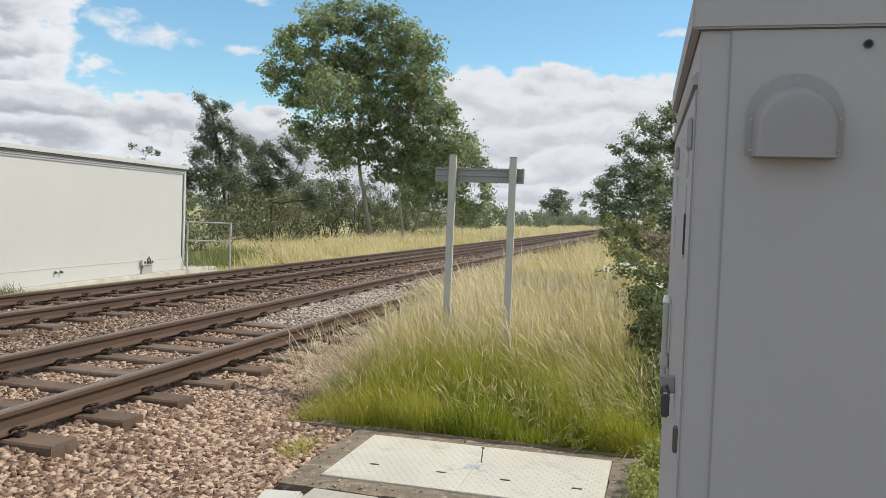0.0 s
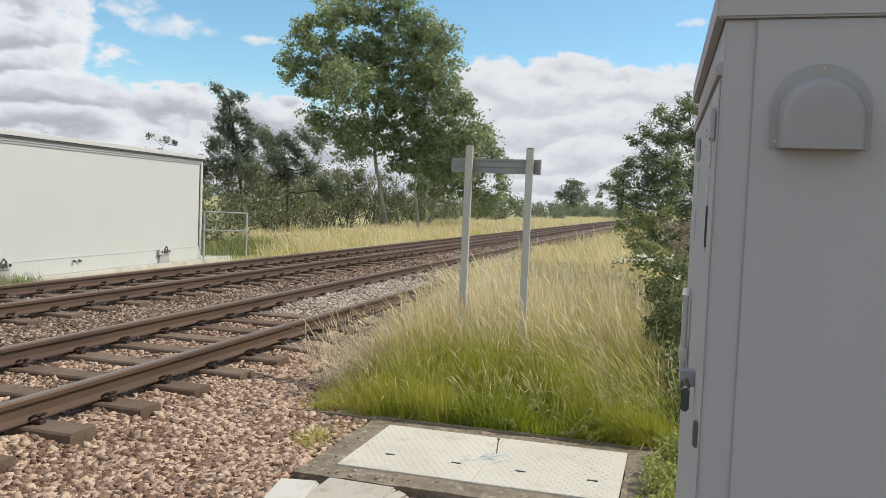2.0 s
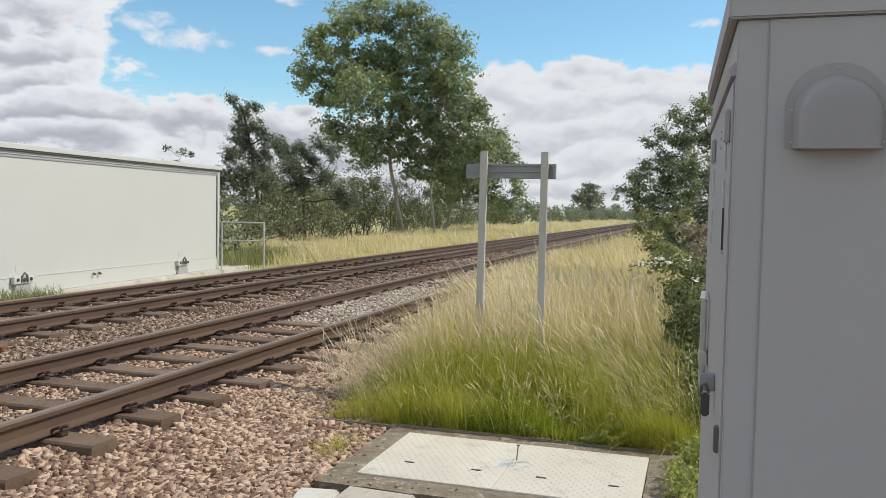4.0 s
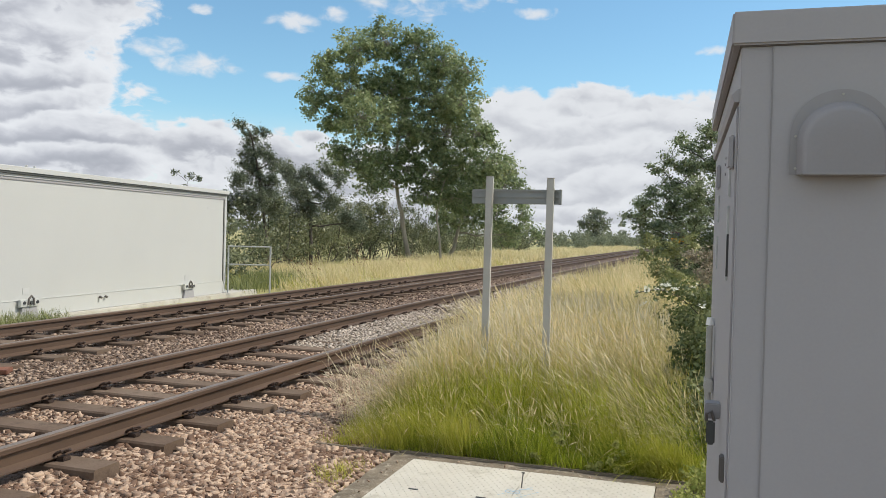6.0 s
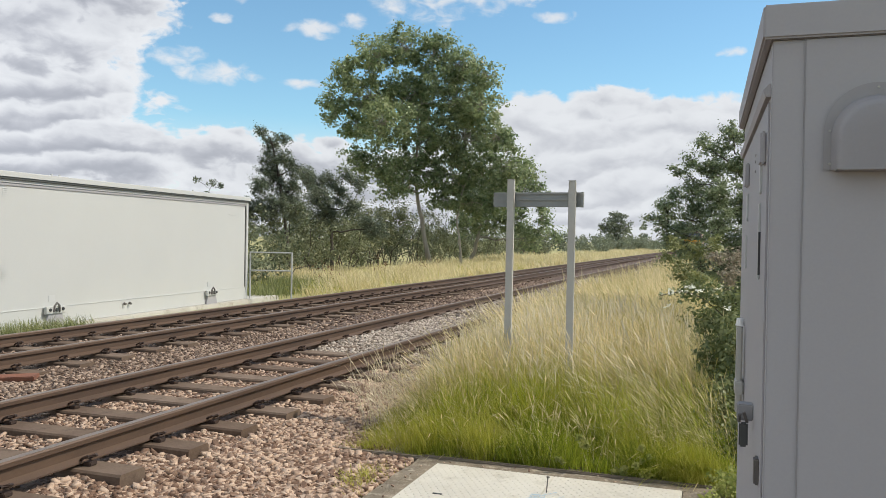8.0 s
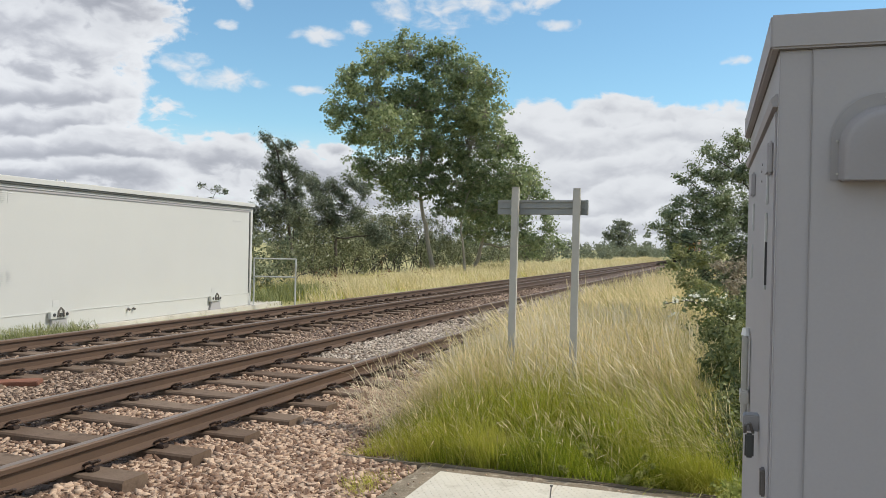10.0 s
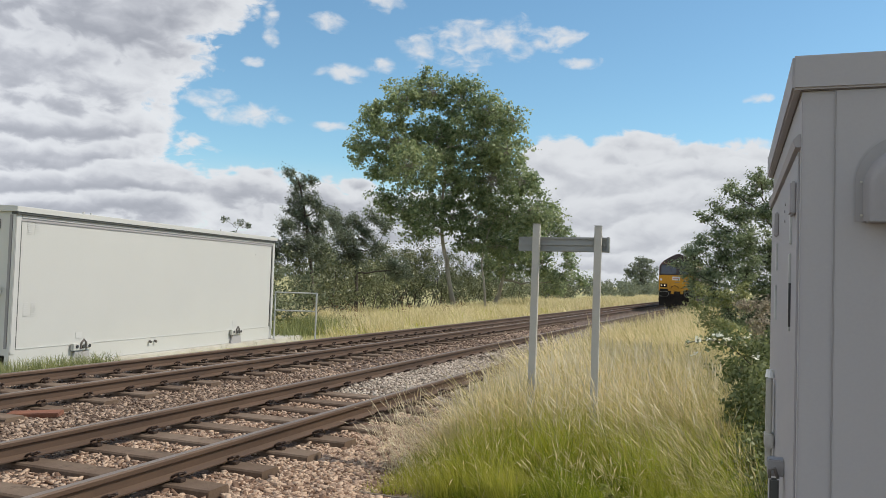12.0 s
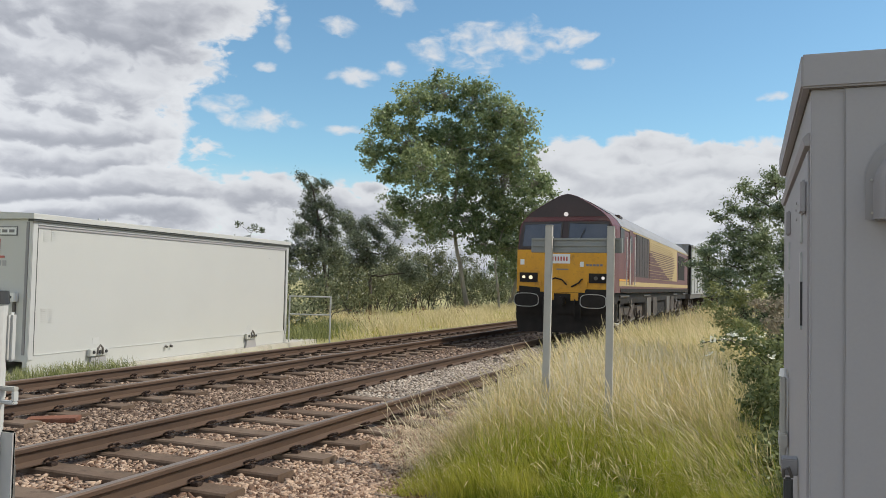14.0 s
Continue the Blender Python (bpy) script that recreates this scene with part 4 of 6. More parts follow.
    # trough lids in front
    for i, (x, y, w, d, r) in enumerate(((-2.10, 4.22, 0.25, 0.55, 10), (-1.785, 4.29, 0.45, 0.60, -2))):
        bm = box(B(), (-w / 2, -d / 2, -0.04), (w / 2, d / 2, 0.03), 0.012)
        tagged(part("trough_lid", bm, M["slab" if i else "white_slab"], at=pose(x, y, -0.315, 1, 0, r)), "pale concrete cable trough lid lying on gravel", "trough lid", "cable trough lids")
    tagged(part("stone_lump", box(B(), (-0.06, -0.12, -0.05), (0.06, 0.12, 0.05), 0.03), M["slab"], at=pose(-1.50, 4.36, -0.31, 5, 8, -20)), "broken pale concrete lump beside the lids", "stone")
    bm = box(B(), (-3.42, 6.065, -0.40), (-2.25, 6.11, -0.300), 0.008)
    tagged(part("edging_board", bm, M["timber"]), "old timber edging board holding back the verge", "edging")
    bm = box(B(), (-2.24, 6.075, -0.40), (0.1, 6.10, -0.285), 0.008)
    tagged(part("edging_board", bm, M["timber"]), "old timber edging board along the concrete", "edging")


def build_left_clutter():
    post = thing("gate_post", "white crossing post with a black cap and fittings", "post")
    x, y = -3.325, 2.745
    part("pole", cyl(B(), (x, y, -0.40), (x, y, 1.33), 0.055, n=20), M["lid"], post)
    part("cap", cyl(B(), (x, y, 1.30), (x, y, 1.36), 0.062, 0.056, 20), M["blackplastic"], post, "black plastic cap")
    part("fitting", box(B(), (x + 0.02, y + 0.03, 1.03), (x + 0.068, y + 0.07, 1.26), 0.012), M["lid"], post)
    part("bracket", box(B(), (x + 0.03, y - 0.01, 0.905), (x + 0.15, y + 0.02, 0.925), 0.004), M["galv"], post, "steel bracket")
    for dx, dz in ((0.143, 0.86), (0.06, 0.86)):
        part("bracket_arm", box(B(), (x + dx - 0.007, y - 0.01, dz), (x + dx + 0.007, y + 0.02, 0.905), 0.003), M["lid"], post)
    part("bracket_foot", box(B(), (x + 0.03, y - 0.01, 0.845), (x + 0.15, y + 0.02, 0.86), 0.004), M["lid"], post)
    part("clamp_band", cyl(B(), (x, y, 0.87), (x, y, 0.91), 0.061, n=20), M["galv"], post)
    part("latch_plate", box(B(), (x + 0.02, y + 0.02, 0.40), (x + 0.13, y + 0.035, 0.72), 0.015), M["lid"], post, "clear-edged latch plate")
    part("lower_pipe", cyl(B(), (x + 0.06, y + 0.06, -0.35), (x + 0.06, y + 0.06, 0.55), 0.03, n=12), M["grime"], post)
    bm = box(B(), (-0.28, -0.10, -0.03), (0.28, 0.10, 0.022), 0.008)
    tagged(part("rusty_plate", bm, M["rust"], at=pose(-7.50, 7.0, -0.19, 3, -2, 28)), "rust-red iron plate lying on the ballast", "plate")


build_equipment_room()
build_handrail()
build_cabinet()
build_sign()
build_chamber()
build_left_clutter()


# ---------------------------------------------------------------- the train
HALF = [(1.32, 1.28), (1.32, 2.2), (1.32, 2.94), (1.29, 3.06), (1.19, 3.22), (1.02, 3.38), (0.74, 3.56), (0.44, 3.73), (0.18, 3.85), (0.0, 3.89)]
OUTLINE = [(x, z) for x, z in HALF] + [(-x, z) for x, z in HALF[-2::-1]]


def front_y(z):
    """How far the cab front lies behind its foremost plane at that height."""
    return 0.0 if z < 2.38 else 0.0 + (z - 2.38) * 0.30 if z < 3.2 else 0.246 + (z - 3.2) * 0.16


def front_plate(points, out, thick=0.03):
    """A plate on the raked cab front, from x-z points, standing out from it."""
    bm = B()
    a = [bm.verts.new((x, front_y(z) - out, z)) for x, z in points]
    b = [bm.verts.new((x, front_y(z) - out + thick, z)) for x, z in points]
    n = len(a)
    for i in range(n):
        bm.faces.new((a[i], b[i], b[(i + 1) % n], a[(i + 1) % n]))
    bm.faces.new(a), bm.faces.new(b[::-1])
    bmesh.ops.recalc_face_normals(bm, faces=bm.faces[:])
    return bm


def width_at(z):
    zs, xs = [p[1] for p in HALF], [p[0] for p in HALF]
    return float(np.interp(z, zs, xs)) * 0.945


def band(z0, z1, steps=6, inset=0.0):
    zs = [z0 + (z1 - z0) * k / steps for k in range(steps + 1)]
    return [(width_at(z) - inset, z) for z in zs] + [(-width_at(z) + inset, z) for z in zs[::-1]]


def oval(cx, cz, w, h, n=28, power=3.2):
    out = []
    for k in range(n):
        a = 2 * math.pi * k / n
        c, s = math.cos(a), math.sin(a)
        out.append((cx + w * math.copysign(abs(c) ** (2 / power), c), cz + h * math.copysign(abs(s) ** (2 / power), s)))
    return out


WHEELS = []


def wheelset(parent, y, r=0.53):
    bm = B()
    for x in (-0.76, 0.76):
        cyl(bm, (x - 0.06, 0, 0), (x + 0.06, 0, 0), r, n=28)
        cyl(bm, (x - math.copysign(0.085, x), 0, 0), (x - math.copysign(0.06, x), 0, 0), r + 0.028, n=28)
    cyl(bm, (-0.76, 0, 0), (0.76, 0, 0), 0.09, n=12)
    ob = part("wheelset", bm, M["grime"], parent, "worn steel wheelset", at=pose(0, y, r))
    bm = B()
    for x in (-0.835, 0.835):
        for k in range(6):
            a = k * math.pi / 3
            cyl(bm, (x, math.cos(a) * 0.3, math.sin(a) * 0.3), (x + math.copysign(0.02, x), math.cos(a) * 0.3, math.sin(a) * 0.3), 0.05, n=8)
    part("wheel_boss", bm, M["black"], ob)["kind"] = "stuff"
    WHEELS.append((ob, y, r))
    return ob


def bogie(parent, yc, axles, r):
    bm = B()
    span = max(axles) + 0.75
    for s in (-1, 1):
        box(bm, (s * 0.98, yc - span, 0.62), (s * 1.10, yc + span, 0.88), 0.02)
        box(bm, (s * 0.96, yc - 0.7, 0.45), (s * 1.12, yc + 0.7, 0.66), 0.03)
    for y in (-span + 0.1, span - 0.1):
        box(bm, (-1.0, yc + y - 0.08, 0.6), (1.0, yc + y + 0.08, 0.82), 0.02)
    b = part("bogie_frame", bm, M["brake_dust"], parent, "grimy cast bogie frame")
    for a in axles:
        wheelset(parent, yc + a, r)
        for s in (-1, 1):
            part("axle_box", box(B(), (s * 0.95, yc + a - 0.16, r - 0.17), (s * 1.14, yc + a + 0.16, r + 0.2), 0.03), M["brake_dust"], b)
            for d in (-0.3, 0.3):
                part("spring", cyl(B(), (s * 1.06, yc + a + d, r - 0.05), (s * 1.06, yc + a + d, 0.68), 0.075, n=12), M["brake_dust"], b)
    for s in (-1, 1):
        part("damper", cyl(B(), (s * 1.15, yc - 0.5, 0.55), (s * 1.15, yc + 0.25, 0.95), 0.05, n=10), M["brake_dust"], b)
        part("brake_cylinder", cyl(B(), (s * 1.02, yc + 0.85, 0.75), (s * 1.2, yc + 0.85, 0.75), 0.12, n=12), M["brake_dust"], b)
    for s in (-1, 1):
        for a in axles:
            part("brake_rod", cyl(B(), (s * 1.16, yc + a - 0.55, 0.42), (s * 1.16, yc + a + 0.55, 0.50), 0.022, n=6), M["grime"], b)
            part("sand_pipe", tube(B(), [(s * 1.12, yc + a + 0.62, 0.95), (s * 1.17, yc + a + 0.66, 0.6), (s * 0.95, yc + a + 0.58, 0.12)], [0.022] * 3, 6), M["grime"], b)
        part("sand_box", box(B(), (s * 1.00, yc - span - 0.15, 0.55), (s * 1.22, yc - span + 0.35, 1.10), 0.03), M["brake_dust"], b, "dusty brown sand box")
        part("air_hose", tube(B(), [(s * 1.20, yc - 1.1, 1.10), (s * 1.26, yc - 0.9, 0.86), (s * 1.24, yc - 0.6, 0.9), (s * 1.2, yc - 0.4, 1.12)], [0.022] * 4, 6), M["grime"], b)
    return b


def ring_frame(points, inner, out, material_name, parent, name, label=""):
    """A flat frame between an outer and an inner outline on the cab front."""
    bm = B()
    for o, y in ((out, 0),):
        a = [bm.verts.new((x, front_y(z) - o, z)) for x, z in points]
        b = [bm.verts.new((x, front_y(z) - o, z)) for x, z in inner]
        c = [bm.verts.new((x, front_y(z) - o + 0.03, z)) for x, z in points]
        n = len(a)
        for i in range(n):
            j = (i + 1) % n
            bm.faces.new((a[i], a[j], b[j], b[i]))
            bm.faces.new((c[i], c[j], a[j], a[i]))
    bmesh.ops.recalc_face_normals(bm, faces=bm.faces[:])
    return part(name, bm, M[material_name], parent, label)


def build_loco():
    loco = thing("locomotive", "maroon and gold diesel freight locomotive with a yellow front", "locomotive")
    # shell
    bm = B()
    sections = [(0.945, None), (0.985, 0.30), (1.0, 0.75), (1.0, 1.6), (1.0, 20.3)]
    rings = []
    for s, extra in sections:
        ring = []
        for x, z in OUTLINE:
            y = front_y(z) if extra is None else (front_y(z) + extra if extra < 0.7 else max(extra, front_y(z) + extra * 0.6) if extra < 1 else extra)
            ring.append(bm.verts.new((x * s, y, z)))
        rings.append(ring)
    for a, b in zip(rings, rings[1:]):
        for k in range(len(a) - 1):
            bm.faces.new((a[k], a[k + 1], b[k + 1], b[k]))
    for k in range(len(OUTLINE) // 2):
        i, j = k, len(OUTLINE) - 1 - k
        if j - i > 2:
            bm.faces.new((rings[0][i], rings[0][j], rings[0][j - 1], rings[0][i + 1]))
        else:
            bm.faces.new((rings[0][i], rings[0][j], rings[0][i + 1]))
    bm.faces.new(rings[-1])
    bmesh.ops.recalc_face_normals(bm, faces=bm.faces[:])
    body = part("body", bm, M["maroon"], loco, "maroon painted body shell")
    # dusty roof sheet over the shoulders
    bm = B()
    roof = [(x * 1.006, z + 0.012) for x, z in OUTLINE if z > 3.0]
    prism(bm, roof, 1.05, 20.25)
    part("roof", bm, M["roofgrey"], loco, "dust-grey curved roof")
    bm = B()
    rf = [(x * 1.004, z + 0.008) for x, z in OUTLINE if z > 3.26]
    prism(bm, rf, 0.62, 1.04)
    part("cab_roof", bm, M["roofdark"], loco, "sooty cab roof")
    part("horn_cover", box(B(), (0.90, 2.2, 3.36), (1.06, 2.75, 3.48), 0.03), M["roofdark"], loco)
    # front plates
    part("brow", front_plate(band(3.27, 3.885, 8, 0.02), 0.012), M["roofdark"], loco, "sooty dark brow")
    part("brow_stripe", front_plate(band(3.16, 3.225, 2, 0.05), 0.014), M["maroon"], loco)
    part("yellow_panel", front_plate(band(1.26, 2.375, 5, 0.0), 0.018), M["yellow"], loco, "warning-yellow front panel")
    part("front_surround", front_plate(band(2.38, 3.14, 5, 0.03), 0.006), M["roofdark"], loco)
    for s in (-1, 1):
        inner, outer = 0.11 * s, (width_at(2.75) - 0.13) * s
        pane = [(inner, 2.47), (outer, 2.47), (outer * 0.985, 3.06), (inner, 3.09)]
        win = part("windscreen", front_plate(pane, 0.016, 0.02), M["glassdark"], loco, "blue-grey cab windscreen")
        grow = [(inner - 0.035 * s, 2.43), (outer + 0.035 * s, 2.43), (outer * 0.985 + 0.035 * s, 3.10), (inner - 0.035 * s, 3.13)]
        ring_frame(grow, pane, 0.026, "rubber", win, "window_seal")
        wiper = tube(B(), [(inner + 0.15 * s, -0.02, 2.44), (inner + 0.30 * s, 0.03, 2.66), (inner + 0.42 * s, 0.10, 2.92)], [0.012] * 3, 5)
        part("wiper", wiper, M["blackplastic"], win)
    top = part("top_lamp", cyl(B(), (0, 0.19, 3.33), (0, 0.30, 3.33), 0.055, n=18), M["lampdim"], loco, "lit round marker lamp")
    # light clusters
    for s in (-1, 1):
        box_pts = [(s * 0.68, 1.52), (s * 1.16, 1.52), (s * 1.17, 1.77), (s * 0.68, 1.77)]
        cl = part("light_cluster", front_plate(box_pts, 0.045, 0.05), M["black"], loco, "black lamp housing")
        part("headlight", cyl(B(), (s * 1.05, -0.075, 1.655), (s * 1.05, -0.03, 1.655), 0.04, n=18), M["headlamp"] if s < 0 else M["lampdim"], cl, "lit round headlight")
        part("lamp_glass", cyl(B(), (s * 0.86, -0.065, 1.645), (s * 0.86, -0.03, 1.645), 0.05, n=18), M["headlamp"] if s < 0 else M["grime"], cl)
        # grey step box and warning label
        label = part("warning_label", front_plate([(-1.16, 1.98), (-1.05, 1.98), (-1.05, 2.12), (-1.16, 2.12)] if s < 0 else
                                             [(0.44, 1.94), (0.54, 1.94), (0.54, 2.07), (0.44, 2.07)], 0.024, 0.01), M["signwhite"], loco, "small white warning label")
        part("lamp_iron", box(B(), (s * 0.62 - 0.03, -0.06, 1.42), (s * 0.62 + 0.03, -0.015, 1.56), 0.005), M["yellow"], loco)
    bm = B()
    for k in range(5):
        box(bm, (0.60 + k * 0.09, -0.028, 1.955), (0.67 + k * 0.09, -0.02, 2.01))
    part("number_bars", bm, M["ink"], loco)
    logo = part("logo_plate", front_plate([(-0.34, 2.02), (0.18, 2.02), (0.18, 2.27), (-0.34, 2.27)], 0.026, 0.012), M["signwhite"], loco, "white logo plate with red bars")
    for k in range(6):
        x = -0.30 + k * 0.075
        part("logo_bar", box(B(), (x, -0.032, 2.09), (x + 0.04, -0.026, 2.20)), M["red"], logo)
    part("name_bar", box(B(), (-0.18, -0.026, 1.855), (0.14, -0.018, 1.885)), M["ink"], loco)
    # jumper sockets and hoses on the yellow panel
    for pts in (((-0.42, 1.44), (-0.36, 1.58), (-0.20, 1.64), (-0.02, 1.60), (0.10, 1.46)), ((0.22, 1.42), (0.32, 1.46), (0.42, 1.52), (0.48, 1.60), (0.52, 1.62))):
        hose = tube(B(), [(x, -0.035 - 0.02 * (k % 4 > 0), z) for k, (x, z) in enumerate(pts)], [0.020] * 5, 6)
        part("jumper_hose", hose, M["black"], loco, "hanging black jumper hose")
    part("yellow_skirt", box(B(), (-0.42, -0.085, 1.06), (0.42, -0.055, 1.262), 0.01), M["yellow"], loco, "yellow skirt over the coupling")
    part("coupling_recess", box(B(), (-0.22, -0.092, 1.05), (0.22, -0.08, 1.24), 0.02), M["black"], loco)
    part("dark_recess", front_plate([(-1.18, 1.27), (-0.60, 1.27), (-0.62, 1.38), (-1.18, 1.42)], 0.03, 0.02), M["black"], loco)
    part("dark_recess", front_plate([(0.58, 1.27), (1.18, 1.27), (1.18, 1.36), (0.60, 1.36)], 0.03, 0.02), M["black"], loco)
    # buffer beam, coupling, deflector
    part("buffer_beam", box(B(), (-1.25, -0.06, 0.70), (1.25, 0.35, 1.27), 0.03), M["black"], loco, "black buffer beam")
    for s in (-1, 1):
        buf = part("buffer", cyl(B(), (s * 0.87, -0.36, 1.06), (s * 0.87, -0.05, 1.06), 0.13, n=16), M["black"], loco)
        bm = B()
        pts = oval(s * 0.87, 1.06, 0.335, 0.18)
        f = [bm.verts.new((x, -0.42, z)) for x, z in pts]
        k = [bm.verts.new((x, -0.37, z)) for x, z in pts]
        for i in range(len(f)):
            j = (i + 1) % len(f)
            bm.faces.new((f[i], f[j], k[j], k[i]))
        bm.faces.new(f[::-1]), bm.faces.new(k)
        part("buffer_head", bm, M["black"], buf, "oval dark buffer head with a pale worn rim")
        bm = B()
        inn = oval(s * 0.87, 1.06, 0.318, 0.163)
        a = [bm.verts.new((x, -0.424, z)) for x, z in pts]
        b = [bm.verts.new((x, -0.424, z)) for x, z in inn]
        for i in range(len(a)):
            j = (i + 1) % len(a)
            bm.faces.new((a[i], a[j], b[j], b[i]))
        part("buffer_rim", bm, M["galv"], buf)
    hookb = box(B(), (-0.09, -0.34, 0.93), (0.09, -0.05, 1.16), 0.03)
    part("coupling", hookb, M["black"], loco, "drawhook and screw coupling")
    for x in (-0.5, -0.35, 0.33, 0.5):
        part("air_hose", tube(B(), [(x, -0.06, 1.1), (x, -0.16, 0.95), (x, -0.16, 0.7), (x, -0.08, 0.55)], [0.022] * 4, 6), M["black"], loco)
    part("obstacle_deflector", prism(B(), [(-1.2, 0.22), (1.2, 0.22), (1.28, 0.72), (-1.28, 0.72)], 0.0, 0.10), M["black"], loco, "black obstacle deflector plough")
    for s in (-1, 1):
        st = part("cab_step", box(B(), (s * 1.0, 0.55, 0.42), (s * 1.30, 0.95, 0.48), 0.01), M["galv"], loco)
        part("step_box", box(B(), (s * 1.02, 0.5, 0.42), (s * 1.06, 1.0, 1.27), 0.01), M["black"], loco)
        part("side_box", box(B(), (s * 0.95, 1.05, 0.50), (s * 1.22, 1.40, 1.05), 0.02), M["grime"], loco, "dusty grey equipment box")
    # sides
    for s in (-1, 1):
        f = lambda y0, y1, z0, z1, o=0.012: box(B(), (s * (1.32 - 0.02), y0, z0), (s * (1.32 + o), y1, z1), 0.006)
        part("solebar_band", f(0.95, 20.2, 1.29, 1.40, 0.014), M["black"], loco)
        part("gold_stripe", f(0.75, 20.2, 1.46, 1.59, 0.010), M["goldband"], loco, "gold waist stripe")
        part("yellow_stripe", f(0.75, 2.9, 1.60, 1.65, 0.012), M["yellow"], loco)
        part("side_window", f(0.85, 1.45, 2.38, 3.02, 0.014), M["blackplastic"], loco, "cab side window")
        for y in (1.62, 2.22):
            part("grab_rail", cyl(B(), (s * 1.375, y, 1.5), (s * 1.375, y, 2.8), 0.014, n=8), M["signwhite"], loco, "white grab rail")
        door = part("cab_door", f(2.30, 2.95, 1.5, 3.05, 0.014), M["maroon"], loco, "maroon cab door")
        part("door_window", f(2.42, 2.83, 2.4, 2.9, 0.02), M["blackplastic"], door)
        for y in (3.08,):
            part("grab_rail", cyl(B(), (s * 1.375, y, 1.5), (s * 1.375, y, 2.9), 0.014, n=8), M["signwhite"], loco, "white grab rail")
        part("radiator_grille", f(3.6, 6.3, 1.75, 3.02, 0.012), M["roofdark"], loco, "dark side grille")
        for k in range(5):
            part("grille_bar", f(3.7 + k * 0.55, 3.73 + k * 0.55, 1.78, 3.0, 0.016), M["black"], loco)
        panel = part("gold_panel", f(6.5, 15.1, 1.72, 3.0, 0.008), M["goldband"], loco, "broad gold band on the bodyside")
        for k in range(18):
            z = 1.75 + k * 0.068
            part("louvre", box(B(), (s * 1.325, 6.55, z), (s * 1.345, 14.2 - abs(k - 9) * 0.11, z + 0.026), 0.005), M["maroon"] if k < 14 else M["goldband"], panel)
        for k in range(9):
            z = 1.73 + k * 0.094
            part("band_slat", f(6.5, 6.6 + (9 - k) * 0.62, z, z + 0.09, 0.0095), M["maroon"], panel)
        part("rear_grille", f(15.6, 18.4, 1.8, 2.85, 0.014), M["black"], loco, "dark rear grille")
        part("rear_post", f(20.05, 20.28, 1.4, 3.0, 0.02), M["black"], loco)
        part("cantrail_stripe", f(1.0, 20.2, 3.0, 3.05, 0.012), M["goldband"], loco)
        for y in (6.6, 8.2, 12.2, 13.8):
            part("underframe_box", box(B(), (s * 0.9, y, 0.45), (s * 1.24, y + 1.1, 1.15), 0.04), M["grime" if y in (6.6, 12.2) else "brake_dust"], loco)
        for y in (1.4, 5.9, 14.6, 18.6):
            part("pipe_run", cyl(B(), (s * 1.22, y, 1.18), (s * 1.22, y + 1.5, 1.18), 0.04, n=8), M["grime"], loco)
    part("fuel_tank", box(B(), (-1.15, 7.4, 0.35), (1.15, 13.2, 1.2), 0.15), M["black"], loco, "long black fuel tank")
    part("underframe", box(B(), (-1.22, 0.3, 0.95), (1.22, 20.2, 1.29), 0.03), M["black"], loco)
    for yc in (4.0, 16.4):
        bogie(loco, yc, (-2.0, 0.0, 2.0), 0.53)
    return loco


def build_wagon():
    w = thing("freight_wagon", "grey high-sided bogie freight wagon coupled behind", "wagon", "freight wagons")
    L = 15.4
    bm = prism(B(), [(-1.38, 1.15), (1.38, 1.15), (1.40, 3.55), (1.30, 3.66), (-1.30, 3.66), (-1.40, 3.55)], 0.5, L - 0.5)
    part("body", bm, M["wagon"], w, "pale grey steel body")
    for s in (-1, 1):
        for k in range(9):
            y = 0.6 + k * (L - 1.3) / 8
            part("rib", box(B(), (s * 1.385, y, 1.2), (s * 1.412, y + 0.07, 3.5), 0.006), M["wagon"], w)
        part("top_rail", box(B(), (s * 1.36, 0.45, 3.50), (s * 1.46, L - 0.45, 3.62), 0.02), M["wagon"], w)
        part("sole_bar", box(B(), (s * 1.05, 0.2, 0.92), (s * 1.36, L - 0.2, 1.15), 0.02), M["grime"], w)
        for y in (0.1, L - 0.1):
            part("buffer", cyl(B(), (s * 0.87, y - 0.35, 1.06), (s * 0.87, y + 0.35, 1.06), 0.18, n=14), M["black"], w)
    for s in (-1, 1):
        part("end_post", box(B(), (s * 1.24, 0.40, 1.0), (s * 1.36, 0.5, 3.6), 0.02), M["black"], w)
    for yc in (2.6, L - 2.6):
        bogie(w, yc, (-0.9, 0.9), 0.46)
    return w


SPEED, NOSE_END = 19.15, 20.95


def nose(t):
    return NOSE_END + SPEED * (14.0 - t)


LOCO = build_loco()
LOCO.matrix_basis = pose(NEAR_C, nose(0), 0)
LOCO_WHEELS = list(WHEELS)
WAGONS = []
for i in range(3):
    WHEELS = []
    WAGONS.append((build_wagon(), 20.9 + i * 16.1, list(WHEELS)))


# ---------------------------------------------------------------- plants
def unit(v):
    return v / np.maximum(np.linalg.norm(v, axis=1), 1e-6)[:, None]


